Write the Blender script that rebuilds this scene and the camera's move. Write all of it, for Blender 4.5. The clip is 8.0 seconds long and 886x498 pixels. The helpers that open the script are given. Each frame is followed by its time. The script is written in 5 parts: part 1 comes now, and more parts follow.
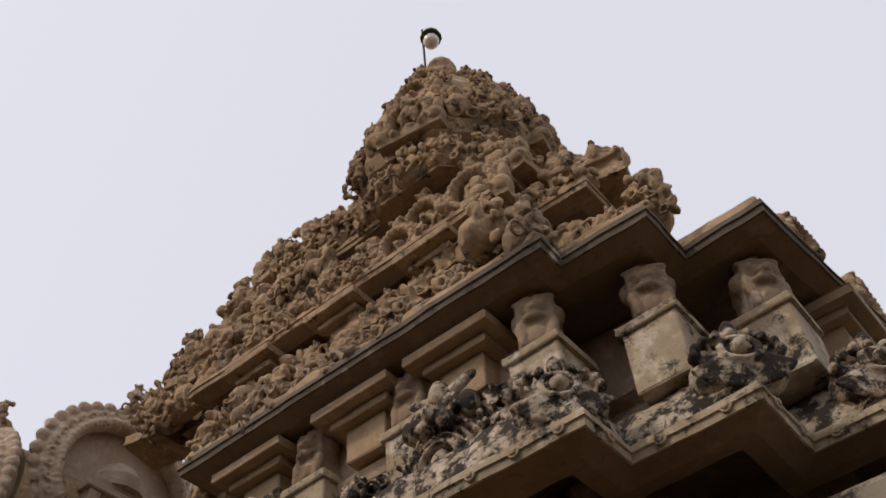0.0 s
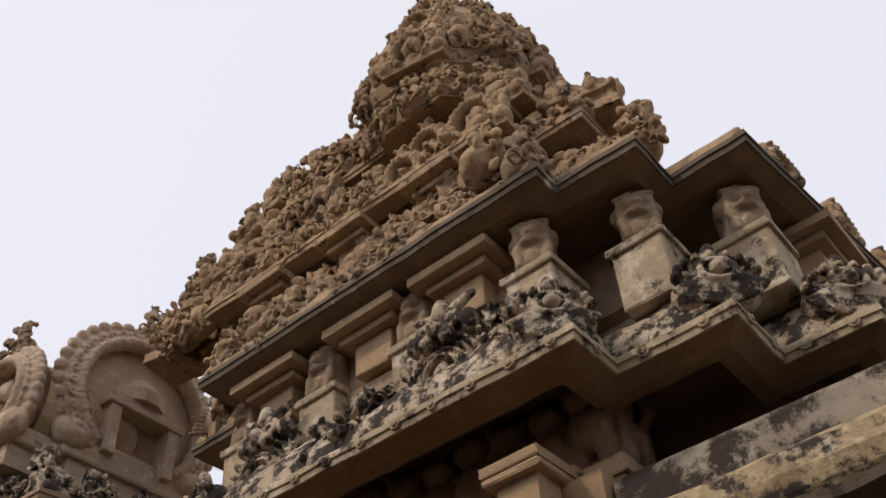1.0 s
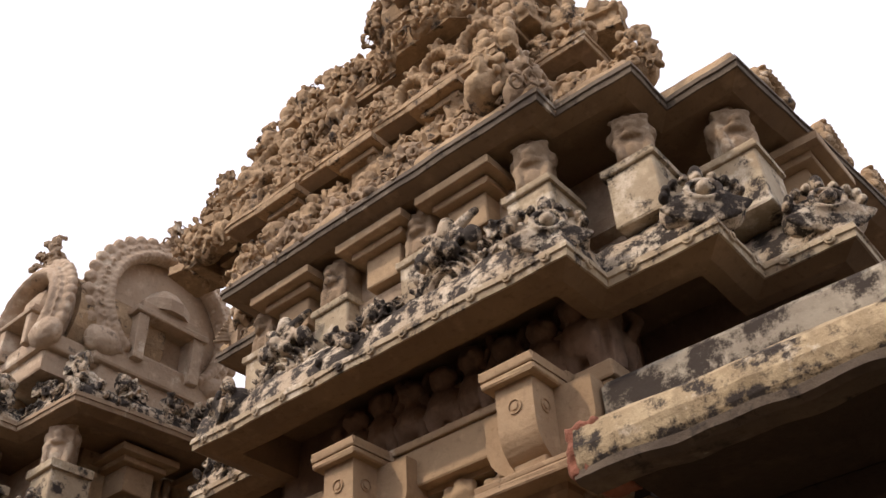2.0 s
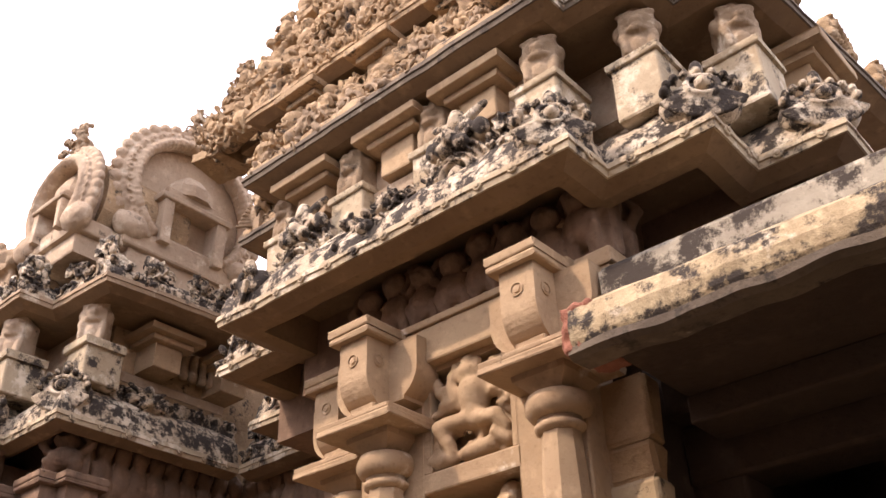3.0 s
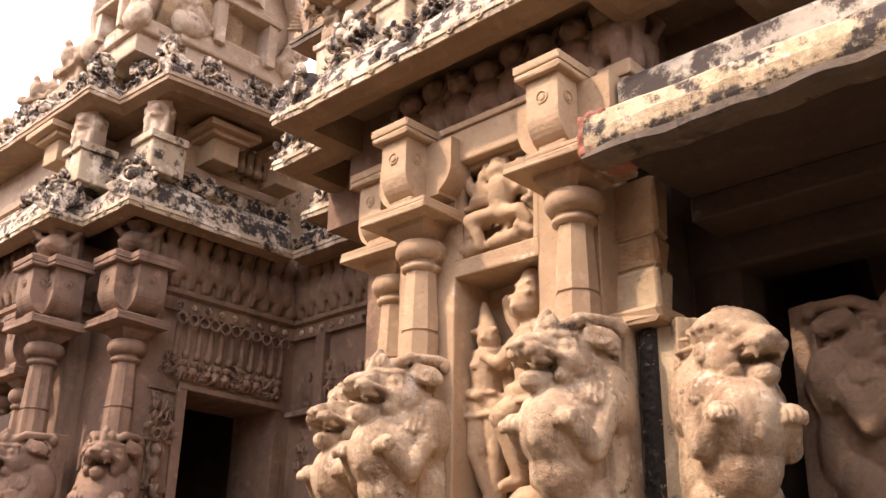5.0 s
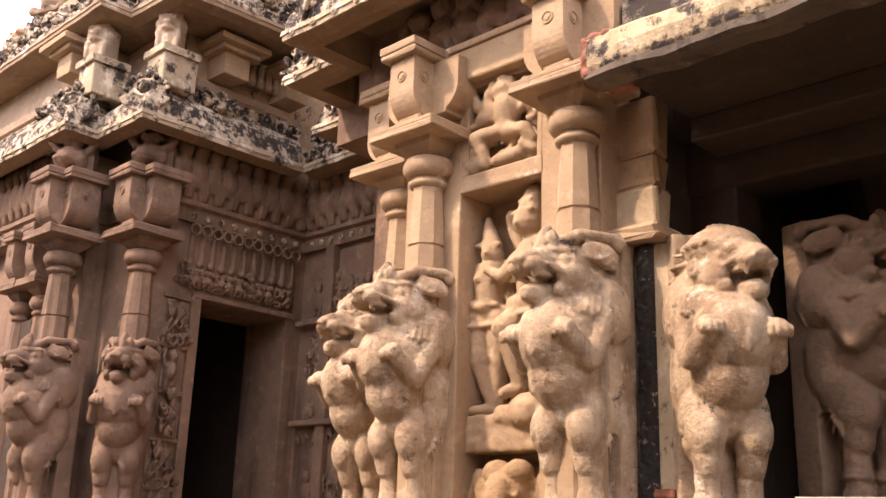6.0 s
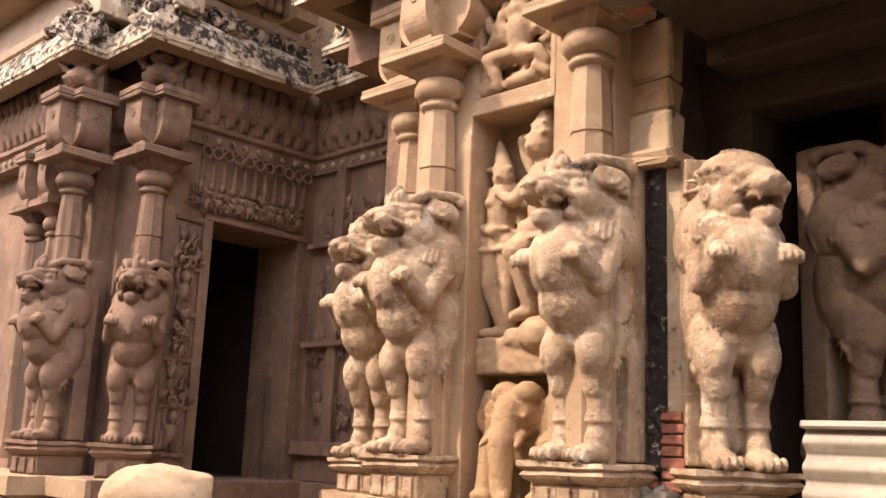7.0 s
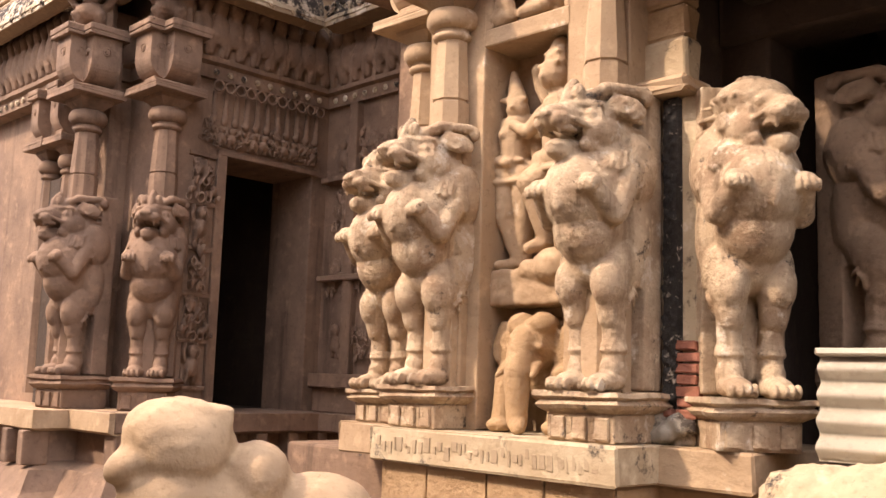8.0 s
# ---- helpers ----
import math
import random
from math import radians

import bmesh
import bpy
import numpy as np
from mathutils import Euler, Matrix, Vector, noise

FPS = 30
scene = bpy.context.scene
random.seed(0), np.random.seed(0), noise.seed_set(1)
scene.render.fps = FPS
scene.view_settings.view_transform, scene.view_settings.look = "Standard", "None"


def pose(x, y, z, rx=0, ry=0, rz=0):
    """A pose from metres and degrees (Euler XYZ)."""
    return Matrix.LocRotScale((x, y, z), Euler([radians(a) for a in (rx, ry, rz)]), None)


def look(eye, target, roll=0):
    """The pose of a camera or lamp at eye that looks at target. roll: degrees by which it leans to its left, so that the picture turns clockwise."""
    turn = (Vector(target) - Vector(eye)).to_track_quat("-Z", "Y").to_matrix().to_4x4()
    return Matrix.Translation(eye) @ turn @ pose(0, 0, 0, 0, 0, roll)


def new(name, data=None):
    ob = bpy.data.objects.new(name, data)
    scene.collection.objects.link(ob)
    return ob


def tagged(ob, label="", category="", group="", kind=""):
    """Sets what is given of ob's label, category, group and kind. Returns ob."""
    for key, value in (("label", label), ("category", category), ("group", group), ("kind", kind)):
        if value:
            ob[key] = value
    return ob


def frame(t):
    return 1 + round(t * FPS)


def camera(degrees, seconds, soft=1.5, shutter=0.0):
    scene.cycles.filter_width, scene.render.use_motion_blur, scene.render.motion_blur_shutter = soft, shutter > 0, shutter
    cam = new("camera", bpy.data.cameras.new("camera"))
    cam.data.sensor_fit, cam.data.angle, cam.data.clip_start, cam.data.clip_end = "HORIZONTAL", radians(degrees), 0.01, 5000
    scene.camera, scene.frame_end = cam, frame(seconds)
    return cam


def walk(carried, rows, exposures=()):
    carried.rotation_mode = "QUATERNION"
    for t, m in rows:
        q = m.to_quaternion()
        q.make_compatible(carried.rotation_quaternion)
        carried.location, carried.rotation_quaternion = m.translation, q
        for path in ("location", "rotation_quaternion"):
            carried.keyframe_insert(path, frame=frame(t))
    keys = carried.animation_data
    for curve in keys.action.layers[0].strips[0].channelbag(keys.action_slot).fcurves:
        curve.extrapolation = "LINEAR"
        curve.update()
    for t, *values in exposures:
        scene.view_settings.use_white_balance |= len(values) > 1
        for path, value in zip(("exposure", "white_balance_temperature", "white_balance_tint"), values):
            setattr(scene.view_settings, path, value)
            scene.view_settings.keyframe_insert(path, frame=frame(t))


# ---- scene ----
cam = camera(48.5, 8.0)
PATH = [
    (0.0, pose(-1.020, 0.806, 2.410, 138.57, 3.47, 39.37)),
    (0.5, pose(-0.964, 0.725, 2.302, 136.28, 3.56, 39.47)),
    (1.0, pose(-0.891, 0.642, 2.192, 134.24, 3.35, 39.56)),
    (1.5, pose(-0.791, 0.563, 2.096, 132.00, 3.11, 39.99)),
    (3.0, pose(-0.511, 0.381, 1.865, 122.70, 1.43, 41.16)),
    (3.5, pose(-0.434, 0.330, 1.795, 119.74, 1.18, 41.80)),
    (4.0, pose(-0.346, 0.268, 1.730, 117.00, 0.50, 42.38)),
    (4.5, pose(-0.247, 0.195, 1.681, 113.98, -0.44, 42.88)),
    (6.0, pose(0.000, 0.000, 1.600, 105.97, -1.84, 43.59)),
    (6.5, pose(0.000, 0.000, 1.600, 103.70, -2.12, 43.80)),
    (7.0, pose(0.000, 0.000, 1.600, 101.51, -2.34, 44.14)),
    (7.5, pose(0.000, 0.000, 1.600, 99.71, -2.17, 44.63)),
    (8.0, pose(0.000, 0.000, 1.600, 97.55, -1.78, 45.10)),
]
EXPOSURES = [(0.0, -2.1, 6450, 12), (1.0, -1.93, 6500, 12), (1.5, -1.66, 6500, 13), (3.0, -0.33, 6600, 20), (3.5, -0.04, 6700, 23), (4.5, 0.12, 6700, 23), (6.0, 0.1, 6800, 23), (8.0, 0.15, 6800, 19)]
walk(cam, PATH, EXPOSURES)

# ---- light ----
SUN_FROM = Vector((-0.55, -1.0, 1.12)).normalized()
world = bpy.data.worlds.new("sky")
scene.world = world
world.use_nodes = True
wn = world.node_tree.nodes
sky = wn.new("ShaderNodeTexSky")
sky.sky_type = "NISHITA"
sky.sun_disc = False
sky.sun_elevation = math.asin(SUN_FROM.z)
sky.sun_rotation = math.atan2(SUN_FROM.x, SUN_FROM.y)
sky.air_density, sky.dust_density, sky.ozone_density = 1.0, 6.0, 1.0
haze = wn.new("ShaderNodeMixRGB")
haze.inputs[0].default_value = 0.75
haze.inputs[2].default_value = (9.0, 9.0, 9.6, 1)
world.node_tree.links.new(sky.outputs[0], haze.inputs[1])
world.node_tree.links.new(haze.outputs[0], wn["Background"].inputs[0])
wn["Background"].inputs[1].default_value = 0.44
sun = new("sun", bpy.data.lights.new("sun", "SUN"))
sun.data.energy, sun.data.angle, sun.data.color = 5.0, radians(1.5), (1.0, 0.83, 0.64)
sun.matrix_world = look(SUN_FROM * 30, (0, 0, 0))


# ---- materials ----
def stone(name, base, dark, crust=0.0, lime=0.0, rough=0.9, bump=0.4, streak=0.0, scale=1.0):
    """Weathered carved stone or lime stucco: two tones of grain, black crust and lime in patches, fine pitting."""
    m = bpy.data.materials.new(name)
    m.use_nodes = True
    nt = m.node_tree
    n, l = nt.nodes, nt.links
    bsdf = n["Principled BSDF"]
    bsdf.inputs["Roughness"].default_value = rough
    bsdf.inputs["Specular IOR Level"].default_value = 0.25
    pos = n.new("ShaderNodeNewGeometry").outputs["Position"]

    def tex(sc, detail=6.0, roughness=0.6, stretch=None):
        t = n.new("ShaderNodeTexNoise")
        t.inputs["Scale"].default_value = sc * scale
        t.inputs["Detail"].default_value = detail
        t.inputs["Roughness"].default_value = roughness
        if stretch:
            mp = n.new("ShaderNodeMapping")
            mp.inputs["Scale"].default_value = stretch
            l.new(pos, mp.inputs["Vector"])
            l.new(mp.outputs[0], t.inputs["Vector"])
        else:
            l.new(pos, t.inputs["Vector"])
        return t.outputs["Fac"]

    def ramp(src, a, b):
        r = n.new("ShaderNodeMapRange")
        r.inputs["From Min"].default_value, r.inputs["From Max"].default_value = a, b
        l.new(src, r.inputs["Value"])
        return r.outputs["Result"]

    def mix(fac, a, b):
        x = n.new("ShaderNodeMixRGB")
        l.new(fac, x.inputs[0])
        for i, c in ((1, a), (2, b)):
            if isinstance(c, tuple):
                x.inputs[i].default_value = (*c, 1)
            else:
                l.new(c, x.inputs[i])
        return x.outputs[0]

    col = mix(ramp(tex(2.3), 0.35, 0.68), base, dark)
    col = mix(ramp(tex(30, 4), 0.55, 0.95), col, tuple(c * 0.62 for c in dark))
    col = mix(ramp(tex(9, 5), 0.55, 0.74), col, tuple(min(1, c * 1.22) for c in base))
    if streak:
        col = mix(ramp(tex(5, 5, 0.6, (1, 1, 0.12)), 0.62 - 0.2 * streak, 0.80 - 0.1 * streak), col, tuple(c * 0.5 for c in dark))
    if lime:
        col = mix(ramp(tex(3.1, 7, 0.65), 0.66 - 0.25 * lime, 0.76 - 0.25 * lime), col, (0.66, 0.575, 0.45))
    if crust:
        col = mix(ramp(tex(4.3, 10, 0.74), 0.69 - 0.25 * crust, 0.77 - 0.25 * crust), col, (0.050, 0.040, 0.033))
    l.new(col, bsdf.inputs["Base Color"])
    b1 = n.new("ShaderNodeBump")
    b1.inputs["Strength"].default_value, b1.inputs["Distance"].default_value = bump, 0.02
    l.new(tex(22, 8, 0.65), b1.inputs["Height"])
    b2 = n.new("ShaderNodeBump")
    b2.inputs["Strength"].default_value, b2.inputs["Distance"].default_value = bump * 0.7, 0.006
    l.new(tex(95, 4), b2.inputs["Height"])
    l.new(b1.outputs[0], b2.inputs["Normal"])
    l.new(b2.outputs[0], bsdf.inputs["Normal"])
    return m


def plain(name, colour, rough=0.6, metal=0.0, emit=0.0):
    m = bpy.data.materials.new(name)
    m.use_nodes = True
    b = m.node_tree.nodes["Principled BSDF"]
    b.inputs["Base Color"].default_value, b.inputs["Roughness"].default_value = (*colour, 1), rough
    b.inputs["Metallic"].default_value = metal
    return m


SAND = stone("sandstone", (0.405, 0.29, 0.178), (0.32, 0.218, 0.132), crust=0.08, lime=0.1, bump=0.4)
STATUE = stone("statue_stone", (0.52, 0.40, 0.265), (0.31, 0.205, 0.125), crust=0.36, lime=0.28, bump=0.9, streak=0.45, scale=1.8)
# Darker copy of the sandstone; the side walls' shade is put in its colour.
SIDE = stone("shade_brown_stone", (0.25, 0.162, 0.108), (0.15, 0.098, 0.068), crust=0.16, bump=0.4, streak=0.3)
# Base lowered, so undersides of the eaves carry part of their shade as colour.
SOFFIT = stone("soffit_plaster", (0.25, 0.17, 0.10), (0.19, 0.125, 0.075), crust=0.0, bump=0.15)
CRUST = stone("crusted_stucco", (0.56, 0.46, 0.34), (0.42, 0.325, 0.225), crust=0.97, lime=0.55, bump=0.7, scale=2.2)
# Lighter copy of the old stucco: skylight on the gables put into the colour.
PALE = stone("fill_lit_stucco", (0.46, 0.355, 0.255), (0.36, 0.265, 0.185), crust=0.30, lime=0.3, bump=0.6)
STUCCO = stone("old_stucco", (0.34, 0.25, 0.165), (0.24, 0.17, 0.11), crust=0.30, lime=0.25, bump=0.6)
TOWER = stone("tower_stucco", (0.46, 0.325, 0.195), (0.25, 0.17, 0.10), crust=0.56, lime=0.12, bump=0.8, scale=1.5)
EDGE = stone("blackened_edge", (0.16, 0.125, 0.09), (0.09, 0.07, 0.055), crust=0.55, lime=0.15, bump=0.5)
FACE = stone("eave_face", (0.44, 0.36, 0.25), (0.34, 0.26, 0.17), crust=0.66, lime=0.5, bump=0.4, scale=1.3)
PLASTER = stone("porch_plaster", (0.46, 0.37, 0.245), (0.34, 0.25, 0.15), crust=0.52, lime=0.2, bump=0.4)
ROOFEDGE = stone("roof_edge_plaster", (0.48, 0.38, 0.24), (0.34, 0.255, 0.152), crust=0.78, lime=0.2, bump=0.6, streak=0.4, scale=1.4)
GREY = stone("grey_cement", (0.36, 0.32, 0.25), (0.24, 0.205, 0.16), crust=0.96, lime=0.3, bump=0.3)
YELLOW = stone("yellow_stone", (0.40, 0.27, 0.15), (0.32, 0.205, 0.11), crust=0.02, bump=0.9)
BLACK = stone("tar_crust", (0.06, 0.052, 0.045), (0.03, 0.028, 0.025), lime=0.28, bump=1.0, scale=7)
BRICK = stone("brick_red", (0.30, 0.125, 0.08), (0.22, 0.09, 0.06), lime=0.3, bump=0.6)
# Near-black copy of the stone: indoor shade of porch and doorway as colour.
INNER_SHADE = stone("shaded_interior_stone", (0.064, 0.044, 0.031), (0.044, 0.03, 0.022), crust=0.2, bump=0.5)
# Dark copy of the statue stone: porch shade on the lion, as colour.
SHADED_STATUE = stone("shaded_statue_stone", (0.27, 0.185, 0.12), (0.17, 0.113, 0.073), crust=0.2, bump=0.6)
EARTH = stone("courtyard_sand", (0.13, 0.10, 0.066), (0.095, 0.075, 0.05), bump=0.7)
SHEET = stone("painted_sheet", (0.38, 0.34, 0.27), (0.31, 0.265, 0.20), rough=0.5, bump=0.08)
CUT = stone("cut_letters", (0.36, 0.28, 0.18), (0.28, 0.20, 0.125), bump=0.3)
IRON = plain("rusty_iron", (0.05, 0.04, 0.035), 0.7)
GLASSW = plain("lamp_globe", (0.80, 0.72, 0.60), 0.3)


# ---- building helpers ----
def thing(name, label, category, group="", kind=""):
    return tagged(new(name), label, category, group, kind)


def part(name, data, material, parent=None, label="", smooth=False):
    """Links a bmesh or mesh as one object under a thing or part."""
    if isinstance(data, bmesh.types.BMesh):
        me = bpy.data.meshes.new(name)
        bmesh.ops.recalc_face_normals(data, faces=data.faces[:])
        data.to_mesh(me)
        data.free()
    else:
        me = data
    if material and not me.materials:
        me.materials.append(material)
    if smooth:
        me.polygons.foreach_set("use_smooth", [True] * len(me.polygons))
    ob = new(name, me)
    if parent:
        ob.parent = parent
    if label:
        ob["label"] = label
    return ob


def blocks(*specs, bevel=0.012, wear=0.004, seed=0):
    """A bmesh of bevelled blocks (x0, x1, y0, y1, z0, z1), slightly worn."""
    bm = bmesh.new()
    rnd = random.Random(seed)
    for x0, x1, y0, y1, z0, z1 in specs:
        m = Matrix.LocRotScale(((x0 + x1) / 2, (y0 + y1) / 2, (z0 + z1) / 2), None, (x1 - x0, y1 - y0, z1 - z0))
        got = bmesh.ops.create_cube(bm, size=1, matrix=m)
        if bevel:
            vs = got["verts"]
            es = list({e for v in vs for e in v.link_edges})
            bmesh.ops.bevel(bm, geom=es, offset=min(bevel, (x1 - x0) * 0.3, (y1 - y0) * 0.3, (z1 - z0) * 0.3), segments=2, affect="EDGES", profile=0.6)
    if wear:
        for v in bm.verts:
            v.co += Vector((rnd.uniform(-wear, wear), rnd.uniform(-wear, wear), rnd.uniform(-wear, wear)))
    return bm


def sweep(profile, outline, step=0.09, wear=0.006, seed=0.0):
    """A moulding: profile of (outward, z) carried along an open plan outline; outward lies to the right of the way."""
    pts = [Vector((x, y)) for x, y in outline]
    dirs = [(b - a).normalized() for a, b in zip(pts, pts[1:])]
    nor = [Vector((d.y, -d.x)) for d in dirs]
    path = []
    for i, p in enumerate(pts):
        if i == 0:
            mt = nor[0]
        elif i == len(pts) - 1:
            mt = nor[-1]
        else:
            s = nor[i - 1] + nor[i]
            mt = s / max(0.3, s.dot(nor[i]))
        path.append((p, mt))
    fine = []
    for (p, m), (q, k) in zip(path, path[1:]):
        c = max(1, int((q - p).length / step))
        for j in range(c):
            fine.append((p.lerp(q, j / c), m.lerp(k, j / c)))
    fine.append(path[-1])
    bm = bmesh.new()
    grid = []
    for p, m in fine:
        row = []
        for o, z in profile:
            w = noise.noise(Vector((p.x * 6 + seed, p.y * 6, z * 9))) * wear
            row.append(bm.verts.new((p.x + m.x * (o + w), p.y + m.y * (o + w), z + w * 0.7)))
        grid.append(row)
    for a, b in zip(grid, grid[1:]):
        for i in range(len(profile) - 1):
            bm.faces.new((a[i], b[i], b[i + 1], a[i + 1]))
    for end in (grid[0], grid[-1]):
        if len(end) > 2:
            bm.faces.new(end)
    return bm


def clay(name, prims, voxel=0.014, grain=0.006, seed=0.0, smooth=2):
    """One carved mesh from overlapping lumps: e ellipsoid (centre, radii, turn), c tapered limb (p, q, r, s), b block (centre, half, turn),
    r ring (centre, radius, thickness, turn)."""
    bm = bmesh.new()
    for kind, *a in prims:
        if kind == "e":
            c, r, *turn = a
            m = Matrix.LocRotScale(c, Euler([radians(v) for v in turn[0]]) if turn else None, r)
            bmesh.ops.create_icosphere(bm, subdivisions=3, radius=1, matrix=m)
        elif kind == "b":
            c, h, *turn = a
            m = Matrix.LocRotScale(c, Euler([radians(v) for v in turn[0]]) if turn else None, [2 * v for v in h])
            bmesh.ops.create_cube(bm, size=1, matrix=m)
        elif kind == "c":
            p, q, r, s = Vector(a[0]), Vector(a[1]), a[2], a[3]
            d = q - p
            m = Matrix.Translation((p + q) / 2) @ d.to_track_quat("Z", "Y").to_matrix().to_4x4()
            bmesh.ops.create_cone(bm, cap_ends=True, segments=14, radius1=r, radius2=s, depth=d.length, matrix=m)
            bmesh.ops.create_icosphere(bm, subdivisions=2, radius=r, matrix=Matrix.Translation(p))
            bmesh.ops.create_icosphere(bm, subdivisions=2, radius=s, matrix=Matrix.Translation(q))
        elif kind == "r":
            c, r, s, *turn = a
            base = Matrix.LocRotScale(c, Euler([radians(v) for v in turn[0]]) if turn else None, (1, 1, 1))
            k = 24
            rings = []
            for i in range(k):
                t = 2 * math.pi * i / k
                rings.append([bm.verts.new(base @ Vector(((r + s * math.cos(u)) * math.cos(t), (r + s * math.cos(u)) * math.sin(t), s * math.sin(u))))
                              for u in (2 * math.pi * j / 8 for j in range(8))])
            for i in range(k):
                for j in range(8):
                    bm.faces.new((rings[i][j], rings[(i + 1) % k][j], rings[(i + 1) % k][(j + 1) % 8], rings[i][(j + 1) % 8]))
    me = bpy.data.meshes.new(name)
    bm.to_mesh(me)
    bm.free()
    ob = bpy.data.objects.new(name, me)
    scene.collection.objects.link(ob)
    mod = ob.modifiers.new("remesh", "REMESH")
    mod.mode, mod.voxel_size = "VOXEL", voxel
    if smooth:
        sm = ob.modifiers.new("smooth", "SMOOTH")
        sm.iterations, sm.factor = smooth, 0.5
    out = bpy.data.meshes.new_from_object(ob.evaluated_get(bpy.context.evaluated_depsgraph_get()))
    bpy.data.objects.remove(ob)
    bpy.data.meshes.remove(me)
    out.name = name
    if grain:
        k = len(out.vertices)
        co, nr = np.empty(k * 3, np.float32), np.empty(k * 3, np.float32)
        out.vertices.foreach_get("co", co)
        out.vertex_normals.foreach_get("vector", nr)
        push = np.empty(k, np.float32)
        for i, p in enumerate(co.reshape(-1, 3) * 22 + (seed, 0, 0)):
            p = Vector(p)
            push[i] = noise.noise(p) + 0.6 * noise.noise(p * 2.7)
        out.vertices.foreach_set("co", co + nr * np.repeat(push * grain, 3))
    out.polygons.foreach_set("use_smooth", [True] * len(out.polygons))
    return out


def lathe(profile, sides=8, turn=0.5):
    """A bmesh turned about z from (radius, z); turn: half a side."""
    bm = bmesh.new()
    rings = [[bm.verts.new((r * math.cos(2 * math.pi * (i + turn) / sides), r * math.sin(2 * math.pi * (i + turn) / sides), z)) for i in range(sides)] for r, z in profile]
    for a, b in zip(rings, rings[1:]):
        for i in range(sides):
            bm.faces.new((a[i], a[(i + 1) % sides], b[(i + 1) % sides], b[i]))
    bm.faces.new(rings[0][::-1])
    bm.faces.new(rings[-1])
    return bm


def both(*prims):
    """The lumps and their mirror images in x."""
    out = []
    for p in prims:
        out.append(p)
        k = p[0]
        flip = lambda c: (-c[0], c[1], c[2])
        if k in "ebr":
            q = [k, flip(p[1]), p[2]] + ([p[3]] if k == "r" else [])
            rest = p[4:] if k == "r" else p[3:]
            if rest:
                q.append((rest[0][0], -rest[0][1], -rest[0][2]))
            out.append(tuple(q))
        else:
            out.append((k, flip(p[1]), flip(p[2]), p[3], p[4]))
    return out

# ---- carved shapes ----
def lion_mesh(name, seed=0.0, turned=0.0, ears=True):
    """A rampant stone lion on its hind legs, facing -y, 1.46 high; turned: the head's turn to its left; ears: leaf ears, horns and crest, else a round cap of curls."""
    body = both(
        ("e", (0.090, -0.10, 0.045), (0.070, 0.11, 0.050)), ("e", (0.092, -0.05, 0.10), (0.058, 0.075, 0.08)),
        ("c", (0.092, -0.05, 0.10), (0.094, -0.055, 0.33), 0.050, 0.056), ("r", (0.092, -0.05, 0.19), 0.053, 0.013), ("r", (0.092, -0.05, 0.215), 0.052, 0.009),
        ("c", (0.094, -0.075, 0.34), (0.100, -0.095, 0.52), 0.062, 0.082), ("e", (0.102, -0.085, 0.50), (0.084, 0.112, 0.135)), ("e", (0.120, -0.03, 0.58), (0.075, 0.12, 0.13)),
        ("c", (0.165, -0.06, 1.00), (0.182, -0.17, 0.80), 0.072, 0.056), ("c", (0.182, -0.17, 0.80), (0.150, -0.275, 0.90), 0.055, 0.046),
        ("e", (0.146, -0.300, 0.925), (0.056, 0.044, 0.048)), ("e", (0.16, 0.02, 1.04), (0.075, 0.13, 0.17)), ("e", (0.13, 0.04, 0.74), (0.075, 0.10, 0.24)))
    for side in (-1, 1):
        for k in range(4):
            body += [("e", (side * (0.040 + 0.034 * k), -0.205 - 0.014 * (k in (1, 2)), 0.032), (0.0155, 0.034, 0.034)),
                     ("e", (side * (0.106 + 0.027 * k), -0.332 - 0.008 * (k in (1, 2)), 0.910), (0.0135, 0.022, 0.034))]
        for k in range(9):
            a = radians(-80 + 200 * k / 8)
            body.append(("c", (side * 0.176, -0.06 + 0.055 * math.cos(a), 0.50 + 0.075 * math.sin(a)), (side * 0.160, -0.06 + 0.105 * math.cos(a), 0.50 + 0.13 * math.sin(a)), 0.011, 0.006))
            body.append(("c", (side * 0.225, -0.05 + 0.025 * math.cos(2 * a), 0.96 + 0.03 * math.sin(2 * a)), (side * 0.195, -0.05 + 0.07 * math.cos(2 * a), 0.96 + 0.08 * math.sin(2 * a)), 0.012, 0.008))
    body += [("b", (0, 0.13, 0.73), (0.175, 0.07, 0.72)), ("e", (0, -0.04, 0.62), (0.150, 0.15, 0.17)), ("e", (0, -0.105, 0.75), (0.168, 0.185, 0.19)), ("e", (0, -0.135, 0.91), (0.196, 0.225, 0.215)),
             ("e", (0, -0.04, 1.06), (0.195, 0.185, 0.15)), ("e", (0, -0.02, 1.17), (0.165, 0.15, 0.16)), ("c", (0, 0.02, 0.1), (0, 0.04, 0.5), 0.05, 0.07)]
    for k in range(25):
        a = radians(-112 + 224 * k / 24)
        body.append(("c", (0.190 * math.sin(a), -0.050 - 0.172 * math.cos(a), 1.10), (0.206 * math.sin(a), -0.075 - 0.196 * math.cos(a), 1.015 - 0.01 * (k % 2)), 0.011, 0.015))
    for k in range(13):
        a = radians(-52 + 104 * k / 12)
        body.append(("e", (0.11 * math.sin(a) * 1.5, -0.335 + 0.06 * abs(math.sin(a)), 1.0 - 0.15 * math.cos(a)), (0.0105, 0.012, 0.0125)))
    body += [("e", (0, -0.345, 0.875), (0.026, 0.016, 0.075)), ("r", (0, -0.352, 0.90), 0.020, 0.007, (85, 0, 0))]
